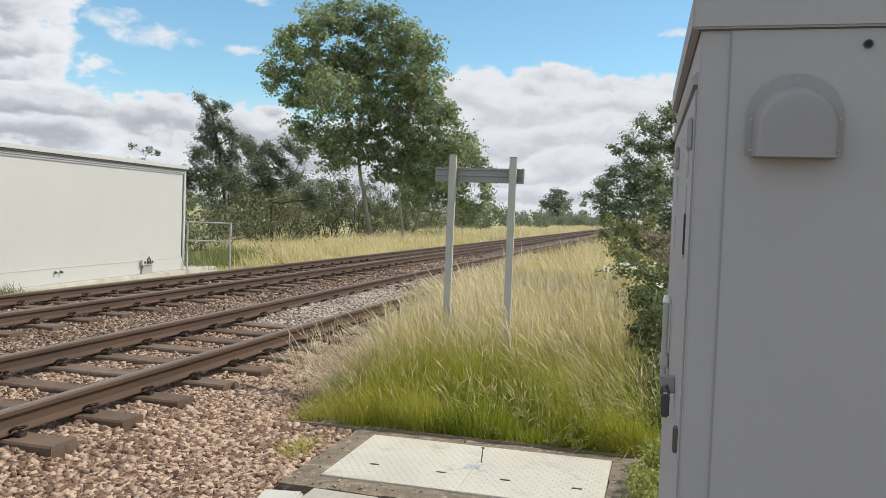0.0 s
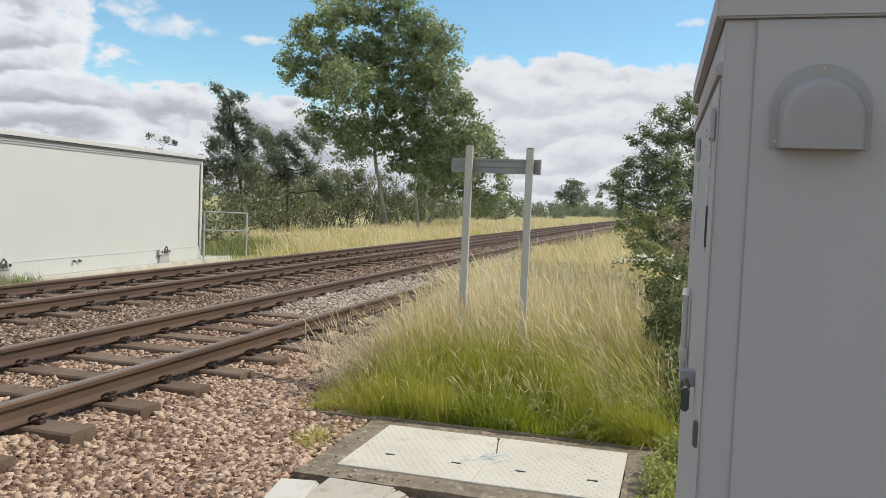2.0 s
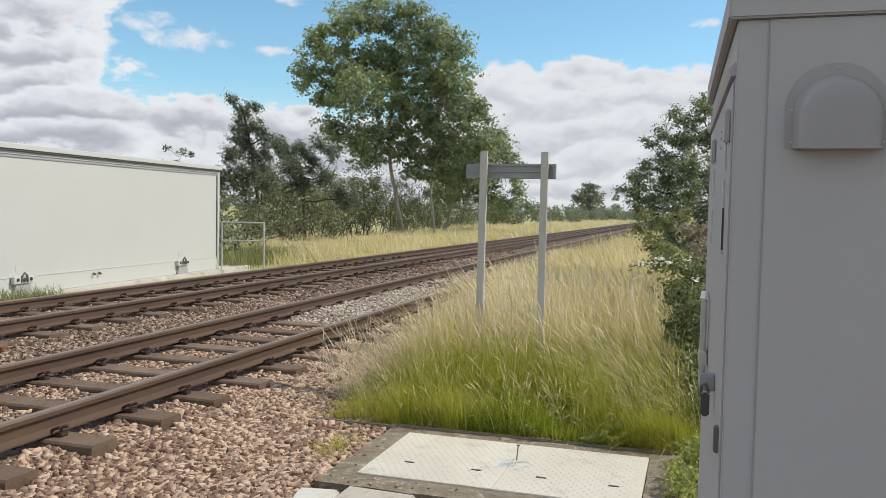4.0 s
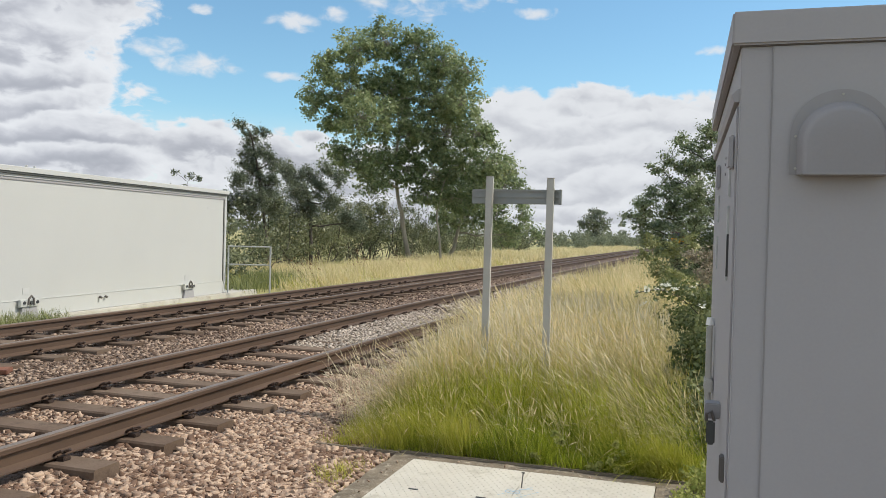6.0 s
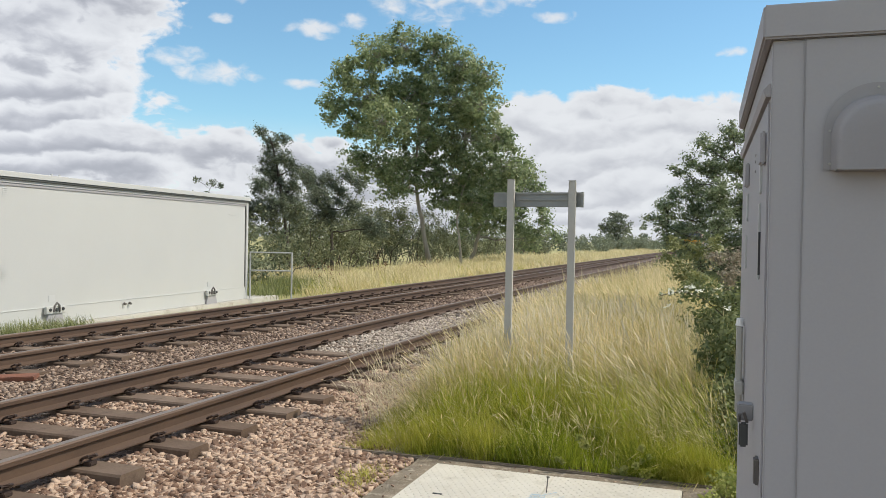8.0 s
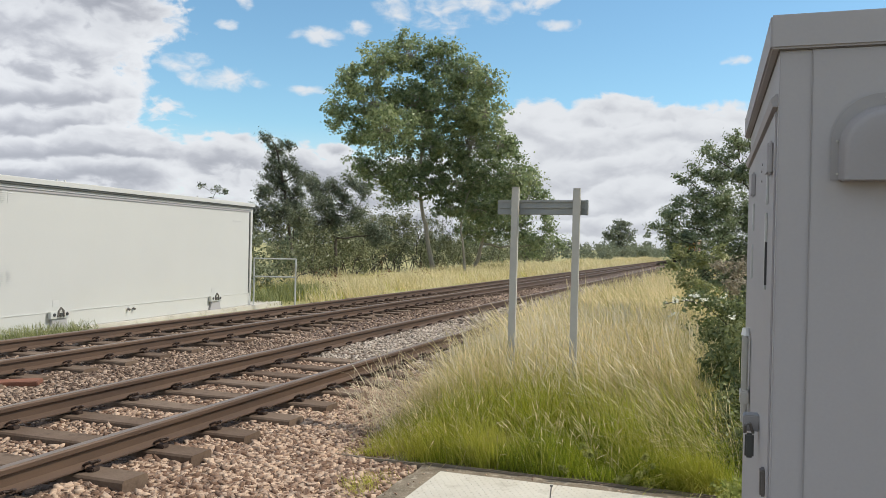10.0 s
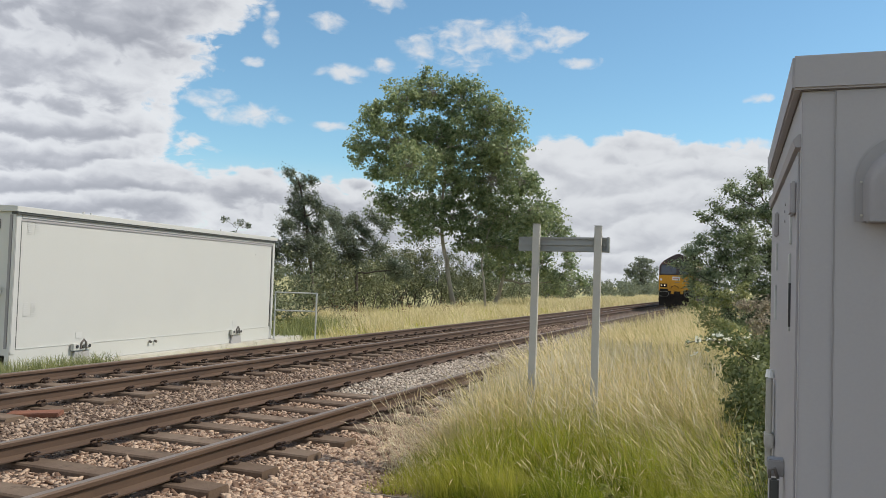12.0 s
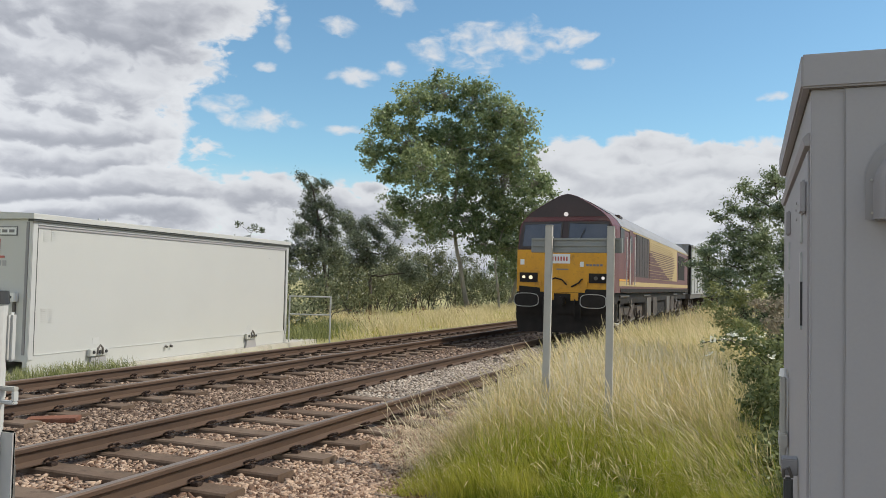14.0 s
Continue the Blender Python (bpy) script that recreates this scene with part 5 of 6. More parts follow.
def leaf_mesh(name, pts, size, material, rng, parent=None, aspect=0.62, sweep=None, label="", face=None):
    """Many small pointed leaves, one at each point; face gives the way that most of them turn their upper side."""
    n = len(pts)
    d = rng.normal(0, 1, (n, 3))
    if sweep is not None:
        d = d * 0.55 + np.array(sweep)
    if face is not None:
        d = d - face * np.sum(d * face, 1)[:, None] + np.array([0, 0, -0.25])
        d = unit(d)
        e = unit(np.cross(d, face + rng.normal(0, 0.25, (n, 3))))
    else:
        d = unit(d)
        e = unit(np.cross(d, rng.normal(0, 1, (n, 3))))
    s = (size * rng.uniform(0.6, 1.35, n))[:, None]
    up = np.cross(d, e) * s * 0.12
    v = np.stack([pts - d * s * 0.5, pts + e * s * aspect * 0.5 + up, pts + d * s * 0.55, pts - e * s * aspect * 0.5 + up], 1)
    return arrays(name, v.reshape(-1, 3), np.arange(4 * n).reshape(n, 4), material, parent, label)


def clumped(centres, radii, per, rng, flat=0.65, sweep=None, spread=1.0):
    """Leaf places in clumps round the centres, and the way each leaf faces."""
    k = np.repeat(np.arange(len(centres)), per)
    off = rng.normal(0, 0.55, (len(k), 3)) * np.array([1, 1, flat]) * spread
    if sweep is not None:
        off = off * 0.6 + rng.normal(0, 0.75, (len(k), 1)) * np.array(sweep)
    pts = centres[k] + off * radii[k][:, None]
    face = unit(unit(off) * 0.55 + np.array([0, 0, 0.75]) + rng.normal(0, 0.55, (len(k), 3)))
    return pts, face


def shell(blobs, density, rng, inner=0.45):
    """Clump centres over the outside of balls (x, y, z, r), with the ball that each belongs to."""
    c, own = [], []
    for i, (x, y, z, r) in enumerate(blobs):
        m = max(4, int(density * r * r))
        d = unit(rng.normal(0, 1, (m, 3)))
        c.append(np.array([x, y, z]) + d * (r * rng.uniform(inner, 1.04, m))[:, None])
        own += [i] * m
    return np.concatenate(c), np.array(own)


def blob_points(blobs, n, rng, hollow=0.35, sweep=None):
    """Points in a union of ellipsoids (x, y, z, rx, ry, rz), more of them near the surface, in twiggy clusters."""
    b = np.array(blobs, float)
    vol = b[:, 3] * b[:, 4] * b[:, 5]
    m = max(n // 30, 1)
    which = rng.choice(len(b), m, p=vol ** 0.75 / (vol ** 0.75).sum())
    d = unit(rng.normal(0, 1, (m, 3)))
    r = (hollow + (1 - hollow) * rng.uniform(0, 1, m) ** 0.6) * rng.uniform(0.85, 1.12, m)
    c = b[which, :3] + d * r[:, None] * b[which, 3:]
    spread = (b[which, 3:].mean(1) * 0.115)[:, None]
    k = rng.integers(0, m, n)
    out = c[k] + rng.normal(0, 1, (n, 3)) * spread[k] * (1.0 if sweep is None else 0.75)
    if sweep is not None:
        out = out + rng.normal(0, 1, (n, 1)) * spread[k] * np.array(sweep) * 3.2
    return out


def limb_path(a, b, rng, bend=0.12, n=6):
    a, b = np.array(a, float), np.array(b, float)
    L = np.linalg.norm(b - a)
    out = []
    for i in range(n):
        t = i / (n - 1)
        p = a + (b - a) * t + np.array([0, 0, -0.04 * L * math.sin(math.pi * t)])
        out.append(p + rng.normal(0, bend * L / n * 0.6, 3) * (0 < i < n - 1))
    return out


def balls(rows, base, right, depth, rng):
    """Crown balls from (across, height, radius) rows, spread in depth."""
    away = (-right[1], right[0])
    out = []
    for a, z, r in rows:
        f = float(np.clip(rng.normal(0, depth), -1.6 * depth, 1.6 * depth))
        out.append((base[0] + right[0] * a + away[0] * f, base[1] + right[1] * a + away[1] * f, z, r))
    return out


def grown(name, label, trunk, r0, blobs, density, clump, per, size, leaf, bark, rng, category="tree", group="",
          aspect=0.62, flat=0.65, sweep=None, twig=0.016, inner=0.45, limb_bark=None):
    """A tree or bush: trunk, limbs that fork from one another, twigs, and leaves in clumps at the twig ends."""
    t = thing(name, label, category, group)
    pts = [np.array(p, float) for p in trunk]
    path = []
    for a, b in zip(pts, pts[1:]):
        path += [a + (b - a) * k / 3 for k in range(3)]
    path.append(pts[-1])
    path = [p + rng.normal(0, r0 * 0.22, 3) * (0 < i) for i, p in enumerate(path)]
    n = len(path)
    part("trunk", tube(B(), path, [r0 * (1.35 if i == 0 else 1 - 0.72 * i / n) for i in range(n)], 9), M[bark], t, "tapered trunk", smooth=True)
    nodes = [(p, 0.3 * i, r0 * (1 - 0.72 * i / n)) for i, p in enumerate(path) if i >= n * 0.4]
    root = path[n // 2]
    for x, y, z, r in sorted(blobs, key=lambda b: np.linalg.norm(np.array(b[:3]) - root)):
        end = np.array([x, y, z])
        start, far, thick = min(nodes, key=lambda q: np.linalg.norm(end - q[0]) + 0.2 * q[1] + 3.0 * max(0.0, q[0][2] - z - 0.1 * r))
        lp = limb_path(start, end, rng, 0.38, 7)
        length = np.linalg.norm(end - start)
        w0 = min(thick * 0.8, r0 * 0.5)
        w = [max(w0 * (1 - 0.11 * k), twig) for k in range(7)]
        part("limb", tube(B(), lp, w, 6), M[limb_bark or bark], t)
        nodes += [(p, far + length * k / 6, w[k]) for k, p in enumerate(lp) if k >= 2]
    centres, own = shell(blobs, density, rng, inner)
    bm = B()
    for c, i in zip(centres, own):
        s = np.array(blobs[i][:3])
        tube(bm, limb_path(s + rng.normal(0, 0.12, 3) * blobs[i][3], c, rng, 0.4, 3), [twig, twig * 0.7, twig * 0.35], 3)
    part("twig_growth", bm, M[limb_bark or bark], t)["kind"] = "stuff"
    p, face = clumped(centres, clump * rng.uniform(0.65, 1.35, len(centres)), per, rng, flat, sweep)
    leaf_mesh("crown", p, size, M[leaf], rng, t, aspect, sweep, "leafy crown", face)["kind"] = "stuff"
    return t


def blades(name, x, y, z, h, w, lean, material, label, rng, category="grass", tip=0.0, wild=0.35, low=False, heading=3.37):
    """Grass: a blade at each place, bending over the more the further up; tip > 0 adds a narrow seed head. Gusts lean whole tufts together."""
    n = len(x)
    a = rng.uniform(0, 6.283, n)
    wx, wy = np.cos(a) * w, np.sin(a) * w
    gust = np.sin(x * 1.9 + y * 1.3) + np.sin(x * 4.3 - y * 2.9 + 1.0) + 0.7 * np.sin(x * 8.3 + y * 7.1)
    bend = np.clip(lean * (1.0 + 0.22 * gust) + rng.normal(0, wild, n), -0.9, 1.9)
    way = heading + 0.35 * np.sin(x * 2.7 - y * 1.7) + rng.normal(0, 0.45, n)
    ux, uy = np.cos(way), np.sin(way)

    def P(s, k):
        th = bend * (0.25 + 0.75 * s)
        out = h * s * np.sin(th)
        return np.stack([x + ux * out + wx * k, y + uy * out + wy * k, z + h * s * np.cos(th)], -1)
    if low:
        rows, tri = [P(0, -0.5), P(0, 0.5), P(0.6, -0.4), P(0.6, 0.4), P(1.0, 0)], [(0, 1, 3), (0, 3, 2), (2, 3, 4)]
    elif tip:
        rows = [P(0, -0.5), P(0, 0.5), P(0.5, -0.35), P(0.5, 0.35), P(0.80, -0.3), P(0.80, 0.3), P(0.88, -tip), P(0.88, tip), P(1.0, 0)]
        tri = [(0, 1, 3), (0, 3, 2), (2, 3, 5), (2, 5, 4), (4, 5, 7), (4, 7, 6), (6, 7, 8)]
    else:
        rows = [P(0, -0.5), P(0, 0.5), P(0.45, -0.42), P(0.45, 0.42), P(0.8, -0.28), P(0.8, 0.28), P(1.0, 0)]
        tri = [(0, 1, 3), (0, 3, 2), (2, 3, 5), (2, 5, 4), (4, 5, 6)]
    v = np.stack(rows, 1)
    f = np.array(tri)[None] + (np.arange(n) * len(rows))[:, None, None]
    return tagged(arrays(name, v.reshape(-1, 3), f.reshape(-1, 3), material), label, category, kind="stuff")


def tufted(n, xr, yr, rng, per=18, spread=0.09):
    m = max(n // per, 1)
    cx, cy = rng.uniform(*xr, m), rng.uniform(*yr, m)
    k = rng.integers(0, m, n)
    return cx[k] + rng.normal(0, spread, n), cy[k] + rng.normal(0, spread, n)


def edge(x, y):
    """Grass stays lower towards the ballast."""
    return np.clip(0.34 + (x + 2.86 + 0.12 * np.sin(y * 4.7) + 0.08 * np.sin(y * 11.0)) / 1.1, 0.26, 1.0)


def leaning(x):
    """The wind has laid the grass over most beside the brambles."""
    return 0.36 + 0.58 * np.clip((x + 1.3) / 1.1, 0, 1)


def build_grass():
    rng = np.random.default_rng(11)
    U = rng.uniform
    base = -0.31
    flat = lambda x: np.full_like(x, base)
    # lush green front
    x, y = tufted(36000, (-2.35, 0.10), (6.2, 7.5), rng, 60, 0.06)
    y = np.maximum(y, 6.13 + np.abs(rng.normal(0, 0.03, len(y))))
    lump = 0.66 + 0.34 * np.sin(x * 6.3 + 0.6) * np.sin(y * 5.1 + x * 2.0) + 0.12 * np.sin(x * 17.0) * np.sin(y * 15.0)
    blades("green_grass", x, y, flat(x), U(0.16, 0.46, len(x)) * lump * edge(x, y) * np.clip(0.75 + (y - 6.15) * 0.5, 0, 1.1), 0.0042, 0.45, M["green"],
           "lush green uncut grass along the edging", rng, wild=0.65)
    # yellower growth towards the ballast
    x, y = tufted(15000, (-2.92, -1.35), (6.15, 8.2), rng, 40, 0.06)
    y = np.maximum(y, 6.13)
    k = U(0, 1, len(x)) < np.clip((-1.2 - x) / 0.8, 0, 1)
    x, y = x[k], y[k]
    blades("yellowing_grass", x, y, flat(x), U(0.18, 0.50, len(x)) * edge(x, y), 0.0038, 0.5, M["lime"], "yellowing green grass beside the ballast", rng, wild=0.4)
    # patches of lighter lime blades, coloured to look like sunlit tops
    x, y = tufted(15000, (-1.75, -0.1), (6.2, 7.4), rng, 45, 0.06)
    k = U(0, 1, len(x)) < np.clip(0.5 + 0.9 * np.sin(x * 4.7 + 0.4) * np.sin(y * 3.9 + x * 1.6), 0.05, 1)
    x, y = x[k], np.maximum(y[k], 6.16)
    blades("bright_grass", x, y, flat(x), U(0.18, 0.50, len(x)) * (0.8 + 0.3 * np.sin(x * 7.0) * np.sin(y * 6.0 + x)), 0.0030, 0.5, M["lime"], "bright lime-green grass, its sunlit look put into the colour", rng, wild=0.7)
    # short flowering stems among the green
    x, y = tufted(900, (-2.75, -0.3), (6.2, 7.2), rng, 10, 0.10)
    y = np.maximum(y, 6.14)
    blades("short_seed_stems", x, y, flat(x), U(0.22, 0.52, len(x)) * edge(x, y), 0.0018, leaning(x), M["gold"], "short seeding stems among the green grass", rng, tip=2.4, wild=0.5)
    x, y = tufted(22000, (-2.7, 0.3), (6.6, 11.5), rng, 40, 0.08)
    blades("green_undergrowth", x, y, flat(x), U(0.22, 0.70, len(x)) * edge(x, y), 0.0052, leaning(x), M["green"], "green grass under the dry stems", rng, wild=0.5)
    x, y = tufted(13000, (-2.4, 0.1), (6.7, 9.2), rng, 40, 0.08)
    blades("lime_undergrowth", x, y, flat(x), U(0.30, 0.86, len(x)) * edge(x, y), 0.0036, leaning(x), M["lime"], "lime-green grass standing among the dry stems", rng, wild=0.45)
    # dry golden stems with seed heads
    x, y = tufted(48000, (-2.85, 0.05), (6.25, 10.5), rng, 22, 0.06)
    start = 6.50 + 0.50 * np.clip((x + 2.1) / 1.0, 0, 1) + 0.2 * np.sin(x * 3.1 + 1.0)
    k = U(0, 1, len(x)) < np.clip((y - start) / 0.9, 0.015, 1) * np.clip(0.85 + 0.5 * np.sin(x * 2.7 + y * 1.9), 0.3, 1) * np.clip(0.25 + (x + 2.9) / 0.9, 0.1, 1) + 0.08 * (x < -1.9)
    x, y = x[k], y[k]
    tall = 0.85 + 0.15 * np.sin(x * 4.1 + 1.0) * np.sin(y * 3.3)
    hgt = U(0.32, 1.0, len(x)) ** 0.9 * np.clip(0.48 + (y - 6.2) * 0.72, 0, 1.06) * tall * edge(x, y) + 0.05
    blades("dry_grass", x, y, flat(x), hgt, 0.0022, leaning(x), M["gold"], "tall golden dry grass leaning in the wind", rng, tip=2.0, wild=0.52)
    x, y = tufted(1100, (-3.35, -2.7), (6.6, 15), rng, 9, 0.09)
    blades("stray_stems", x, y, flat(x) - 0.02, U(0.25, 0.70, len(x)), 0.0032, 0.5, M["seed"], "stray dry stems in the ballast edge", rng, tip=1.4)
    x, y = tufted(16500, (-3.0, -0.35), (10.0, 20), rng, 26, 0.13)
    blades("dry_grass_far", x, y, flat(x), U(0.50, 1.12, len(x)) * np.clip(0.55 + (x + 3.1) / 0.7, 0.5, 1), 0.0046, 0.62, M["gold"], "tall golden dry grass beside the line", rng, tip=1.2, wild=0.3)
    x, y = tufted(3000, (-2.7, 0.2), (11, 24), rng, 24, 0.15)
    blades("green_undergrowth_far", x, y, flat(x), U(0.2, 0.6, len(x)), 0.011, 0.5, M["green"], "green grass among the far stems", rng, low=True)
    x, y = tufted(22000, (-3.15, 2.0), (19, 75), rng, 22, 0.2)
    blades("dry_grass_distant", x, y, flat(x), U(0.6, 1.18, len(x)), 0.020, 0.45, M["gold"], "golden dry grass further along", rng, low=True)
    # single tall seed stems over the rest
    x, y = U(-2.75, -0.25, 3600), U(6.9, 12.5, 3600)
    blades("seed_stems", x, y, flat(x), U(0.75, 1.10, len(x)) * np.clip(0.6 + (y - 6.4) * 0.4, 0, 1) * edge(x, y), 0.0026, leaning(x) * 0.85, M["seed"],
           "single pale seed stems over the grass", rng, tip=2.3, wild=0.32)
    # verge across the line
    x, y = tufted(30000, (-16.5, -11.4), (18.6, 50), rng, 26, 0.22)
    k = ((x < -12.9) | (y > 20.8)) & ((x > -11.7) | (y > 23.5))
    x, y = x[k], y[k]
    blades("verge_grass", x, y, np.full_like(x, GROUND), U(0.30, 0.85, len(x)) * (0.8 + 0.3 * np.sin(x * 1.7 + y * 0.9) * np.sin(y * 0.6)), 0.013, 0.5, M["straw"], "pale dry grass on the far verge", rng, low=True)
    x, y = tufted(26000, (-17.5, -11.0), (50, 150), rng, 22, 0.45)
    blades("verge_grass_far", x, y, np.full_like(x, GROUND), U(0.4, 0.95, len(x)) * (0.8 + 0.3 * np.sin(x * 1.1 + y * 0.5) * np.sin(y * 0.31)), 0.045, 0.4, M["straw"], "pale dry grass far along the verge", rng, low=True)
    x, y = tufted(5000, (-18.0, -11.8), (21.0, 60), rng, 30, 0.3)
    blades("verge_green", x, y, np.full_like(x, GROUND), U(0.15, 0.50, len(x)), 0.020, 0.4, M["lime"], "green growth in the far verge", rng, low=True)
    x, y = tufted(3600, (-14.4, -12.2), (19.8, 25.0), rng, 24, 0.25)
    blades("corner_growth", x, y, np.full_like(x, GROUND), U(0.20, 0.62, len(x)), 0.014, 0.35, M["olive"], "dark green growth beside the handrail", rng, wild=0.4)
    for cx, cy in ((-13.4, 31.0), (-13.0, 34.5), (-14.2, 40.0), (-12.6, 24.5)):
        pts = rng.normal((cx, cy, 0.25), (0.22, 0.22, 0.22), (70, 3))
        tagged(leaf_mesh("dock_stalks", pts, 0.10, M["dock"], rng, aspect=0.35), "rust-brown dock seed stalks in the verge", "weeds", "dock stalks", kind="stuff")
    # tuft by the building corner and by the plate
    x, y = tufted(1500, (-11.2, -10.75), (9.3, 11.8), rng, 25, 0.12)
    blades("corner_tuft", x, y, np.full_like(x, -0.3), U(0.1, 0.32, len(x)), 0.010, 0.4, M["olive"], "green grass tuft at the slab corner", rng)
    x, y = tufted(260, (-2.52, -2.38), (5.1, 5.7), rng, 20, 0.06)
    blades("ballast_weeds", x, y, np.full_like(x, -0.35), U(0.05, 0.16, len(x)), 0.004, 0.5, M["lime"], "thin dry weeds in the ballast", rng)
    # withered stalks between the grass and the brambles
    x, y = tufted(1500, (-0.5, 0.15), (6.4, 9.0), rng, 14, 0.07)
    blades("withered_stalks", x, y, flat(x), U(0.30, 0.75, len(x)), 0.0025, 0.6, M["gold"], "withered golden stalks beside the brambles", rng, tip=1.4, wild=0.3)
    # a bushy tuft at the end of the edging
    x, y = rng.normal(-0.17, 0.10, 1500), np.maximum(rng.normal(6.25, 0.07, 1500), 6.12)
    blades("grass_tuft", x, y, flat(x), U(0.12, 0.34, len(x)), 0.0038, 0.3, M["lime"], "rounded yellowish grass tuft at the edging", rng, wild=0.55)
    # leafy weeds at the foot of the cabinet
    blob = [(-0.02, 5.2, -0.24, 0.14, 0.5, 0.10), (0.12, 5.8, -0.20, 0.2, 0.35, 0.16), (-0.05, 4.7, -0.28, 0.1, 0.3, 0.07)]
    tagged(leaf_mesh("weeds", blob_points(blob, 3000, rng, 0.1), 0.03, M["weed"], rng), "low leafy weeds at the cabinet foot", "weeds", kind="stuff")
    blob = [(-0.98, 6.13, -0.12, 0.08, 0.04, 0.15), (-0.62, 6.12, -0.24, 0.26, 0.04, 0.06), (-0.25, 6.12, -0.23, 0.22, 0.03, 0.06), (-1.12, 6.13, -0.2, 0.08, 0.03, 0.06), (-0.55, 6.14, -0.15, 0.06, 0.04, 0.10)]
    tagged(leaf_mesh("dock_leaves", blob_points(blob, 420, rng, 0.1), 0.042, M["weed"], rng, aspect=0.5), "broad-leaved weeds in the grass edge", "weeds", kind="stuff")


def build_bushes():
    rng = np.random.default_rng(21)
    # hawthorn beside the line: ragged tiers of sprays over a dense inside
    rows = [(0.09, 2.96, 0.17), (-0.13, 2.77, 0.16), (-0.33, 2.86, 0.09), (0.16, 2.57, 0.23), (-0.16, 2.46, 0.19), (-0.46, 2.58, 0.10), (-0.66, 2.46, 0.09),
            (-0.09, 2.10, 0.27), (-0.44, 2.22, 0.16), (-0.69, 2.14, 0.12), (0.24, 1.94, 0.31), (-0.38, 1.86, 0.24), (-0.75, 1.90, 0.14), (-0.09, 1.63, 0.28),
            (-0.61, 1.63, 0.18), (-0.89, 1.77, 0.08), (0.24, 1.40, 0.26), (-0.50, 1.35, 0.20), (-0.30, 1.10, 0.22), (0.10, 1.05, 0.26), (-0.80, 1.70, 0.12), (-0.78, 1.48, 0.13), (-1.0, 1.78, 0.05), (-0.85, 2.02, 0.09)]
    near = balls([(a - 0.03, z, r * 1.18) for a, z, r in rows], (0.0, 12.2), (1.0, 0.0), 0.22, rng)
    back = balls([(0.55, 3.0, 0.35), (0.75, 2.5, 0.55), (0.6, 1.9, 0.5), (0.7, 1.2, 0.6), (1.4, 2.4, 0.7), (1.5, 1.4, 0.8), (0.2, 0.6, 0.45), (0.9, 0.4, 0.6)], (0.0, 12.6), (1.0, 0.0), 0.25, rng)
    bush = grown("hawthorn_bush", "dense green hawthorn bush with ragged branches", ((0.6, 12.6, -0.35), (0.45, 12.5, 0.5), (0.35, 12.4, 1.3), (0.3, 12.3, 2.2)), 0.07,
                 near + back, 480, 0.095, 56, 0.038, "hawthorn", "darkbark", rng, "bush", aspect=0.55, flat=0.55, twig=0.004, inner=0.25)
    # long sprays reaching out of the crown
    for ex, ez, sx, sz in ((-0.98, 1.72, -0.3, 1.5), (-0.92, 1.96, -0.3, 1.7), (-0.74, 2.50, -0.1, 2.2), (-0.58, 2.66, -0.1, 2.3), (-0.42, 2.93, 0.0, 2.6),
                           (0.02, 3.18, 0.1, 2.7), (0.2, 3.28, 0.25, 2.8), (-0.84, 1.50, -0.3, 1.3), (-0.80, 2.20, -0.2, 1.9)):
        ey = 12.1 + rng.normal(0, 0.2)
        path = limb_path((sx, 12.2, sz), (ex, ey, ez), rng, 0.35, 8)
        part("branch", tube(B(), path, [0.010 - 0.001 * k for k in range(8)], 4), M["darkbark"], bush)
        k = np.clip(rng.beta(2.2, 1.2, 150) * 7, 0, 6.98)
        i = k.astype(int)
        P = np.array(path)
        pts = P[i] + (P[i + 1] - P[i]) * (k - i)[:, None] + rng.normal(0, 1, (150, 3)) * (0.055 - 0.004 * k)[:, None] * np.array([1, 1, 0.6])
        leaf_mesh("leaf_spray", pts, 0.042, M["hawthorn"], rng, bush, 0.55)["kind"] = "stuff"
    # brambles and tall weeds before it
    t = thing("bramble_thicket", "tangled green brambles with white blossom under the bush", "bush")
    low = [(0.35, 9.0, 0.1, 0.55), (0.15, 8.2, 0.30, 0.40), (0.3, 7.3, 0.0, 0.40), (0.0, 10.0, 0.3, 0.45), (0.2, 6.7, -0.1, 0.28), (-0.10, 11.2, 0.4, 0.45), (0.7, 10.4, 0.7, 0.6),
           (-0.30, 8.0, 1.00, 0.11), (-0.08, 8.0, 0.95, 0.14), (0.09, 8.0, 0.85, 0.15), (-0.15, 7.9, 0.70, 0.14), (0.07, 7.9, 0.55, 0.18), (0.0, 7.7, 0.30, 0.16), (0.06, 7.6, 0.55, 0.24), (0.08, 7.4, 0.28, 0.26), (0.05, 7.1, 0.05, 0.24), (0.0, 6.7, -0.12, 0.18), (-0.12, 7.8, 0.5, 0.2)]
    c, _ = shell(low, 330, rng, 0.3)
    p, face = clumped(c, 0.11 * rng.uniform(0.6, 1.3, len(c)), 34, rng, 0.6)
    leaf_mesh("leaves", p, 0.046, M["bramble"], rng, t, 0.6, face=face)["kind"] = "stuff"
    olive = [(-0.62, 11.2, 1.40, 0.13), (-0.35, 11.2, 1.32, 0.16), (-0.14, 11.2, 1.42, 0.13), (-0.73, 11.2, 1.22, 0.12), (-0.52, 11.0, 1.05, 0.18), (-0.30, 10.8, 0.95, 0.20)]
    c, _ = shell(olive, 420, rng, 0.2)
    p, face = clumped(c, 0.10 * rng.uniform(0.6, 1.3, len(c)), 36, rng, 0.7)
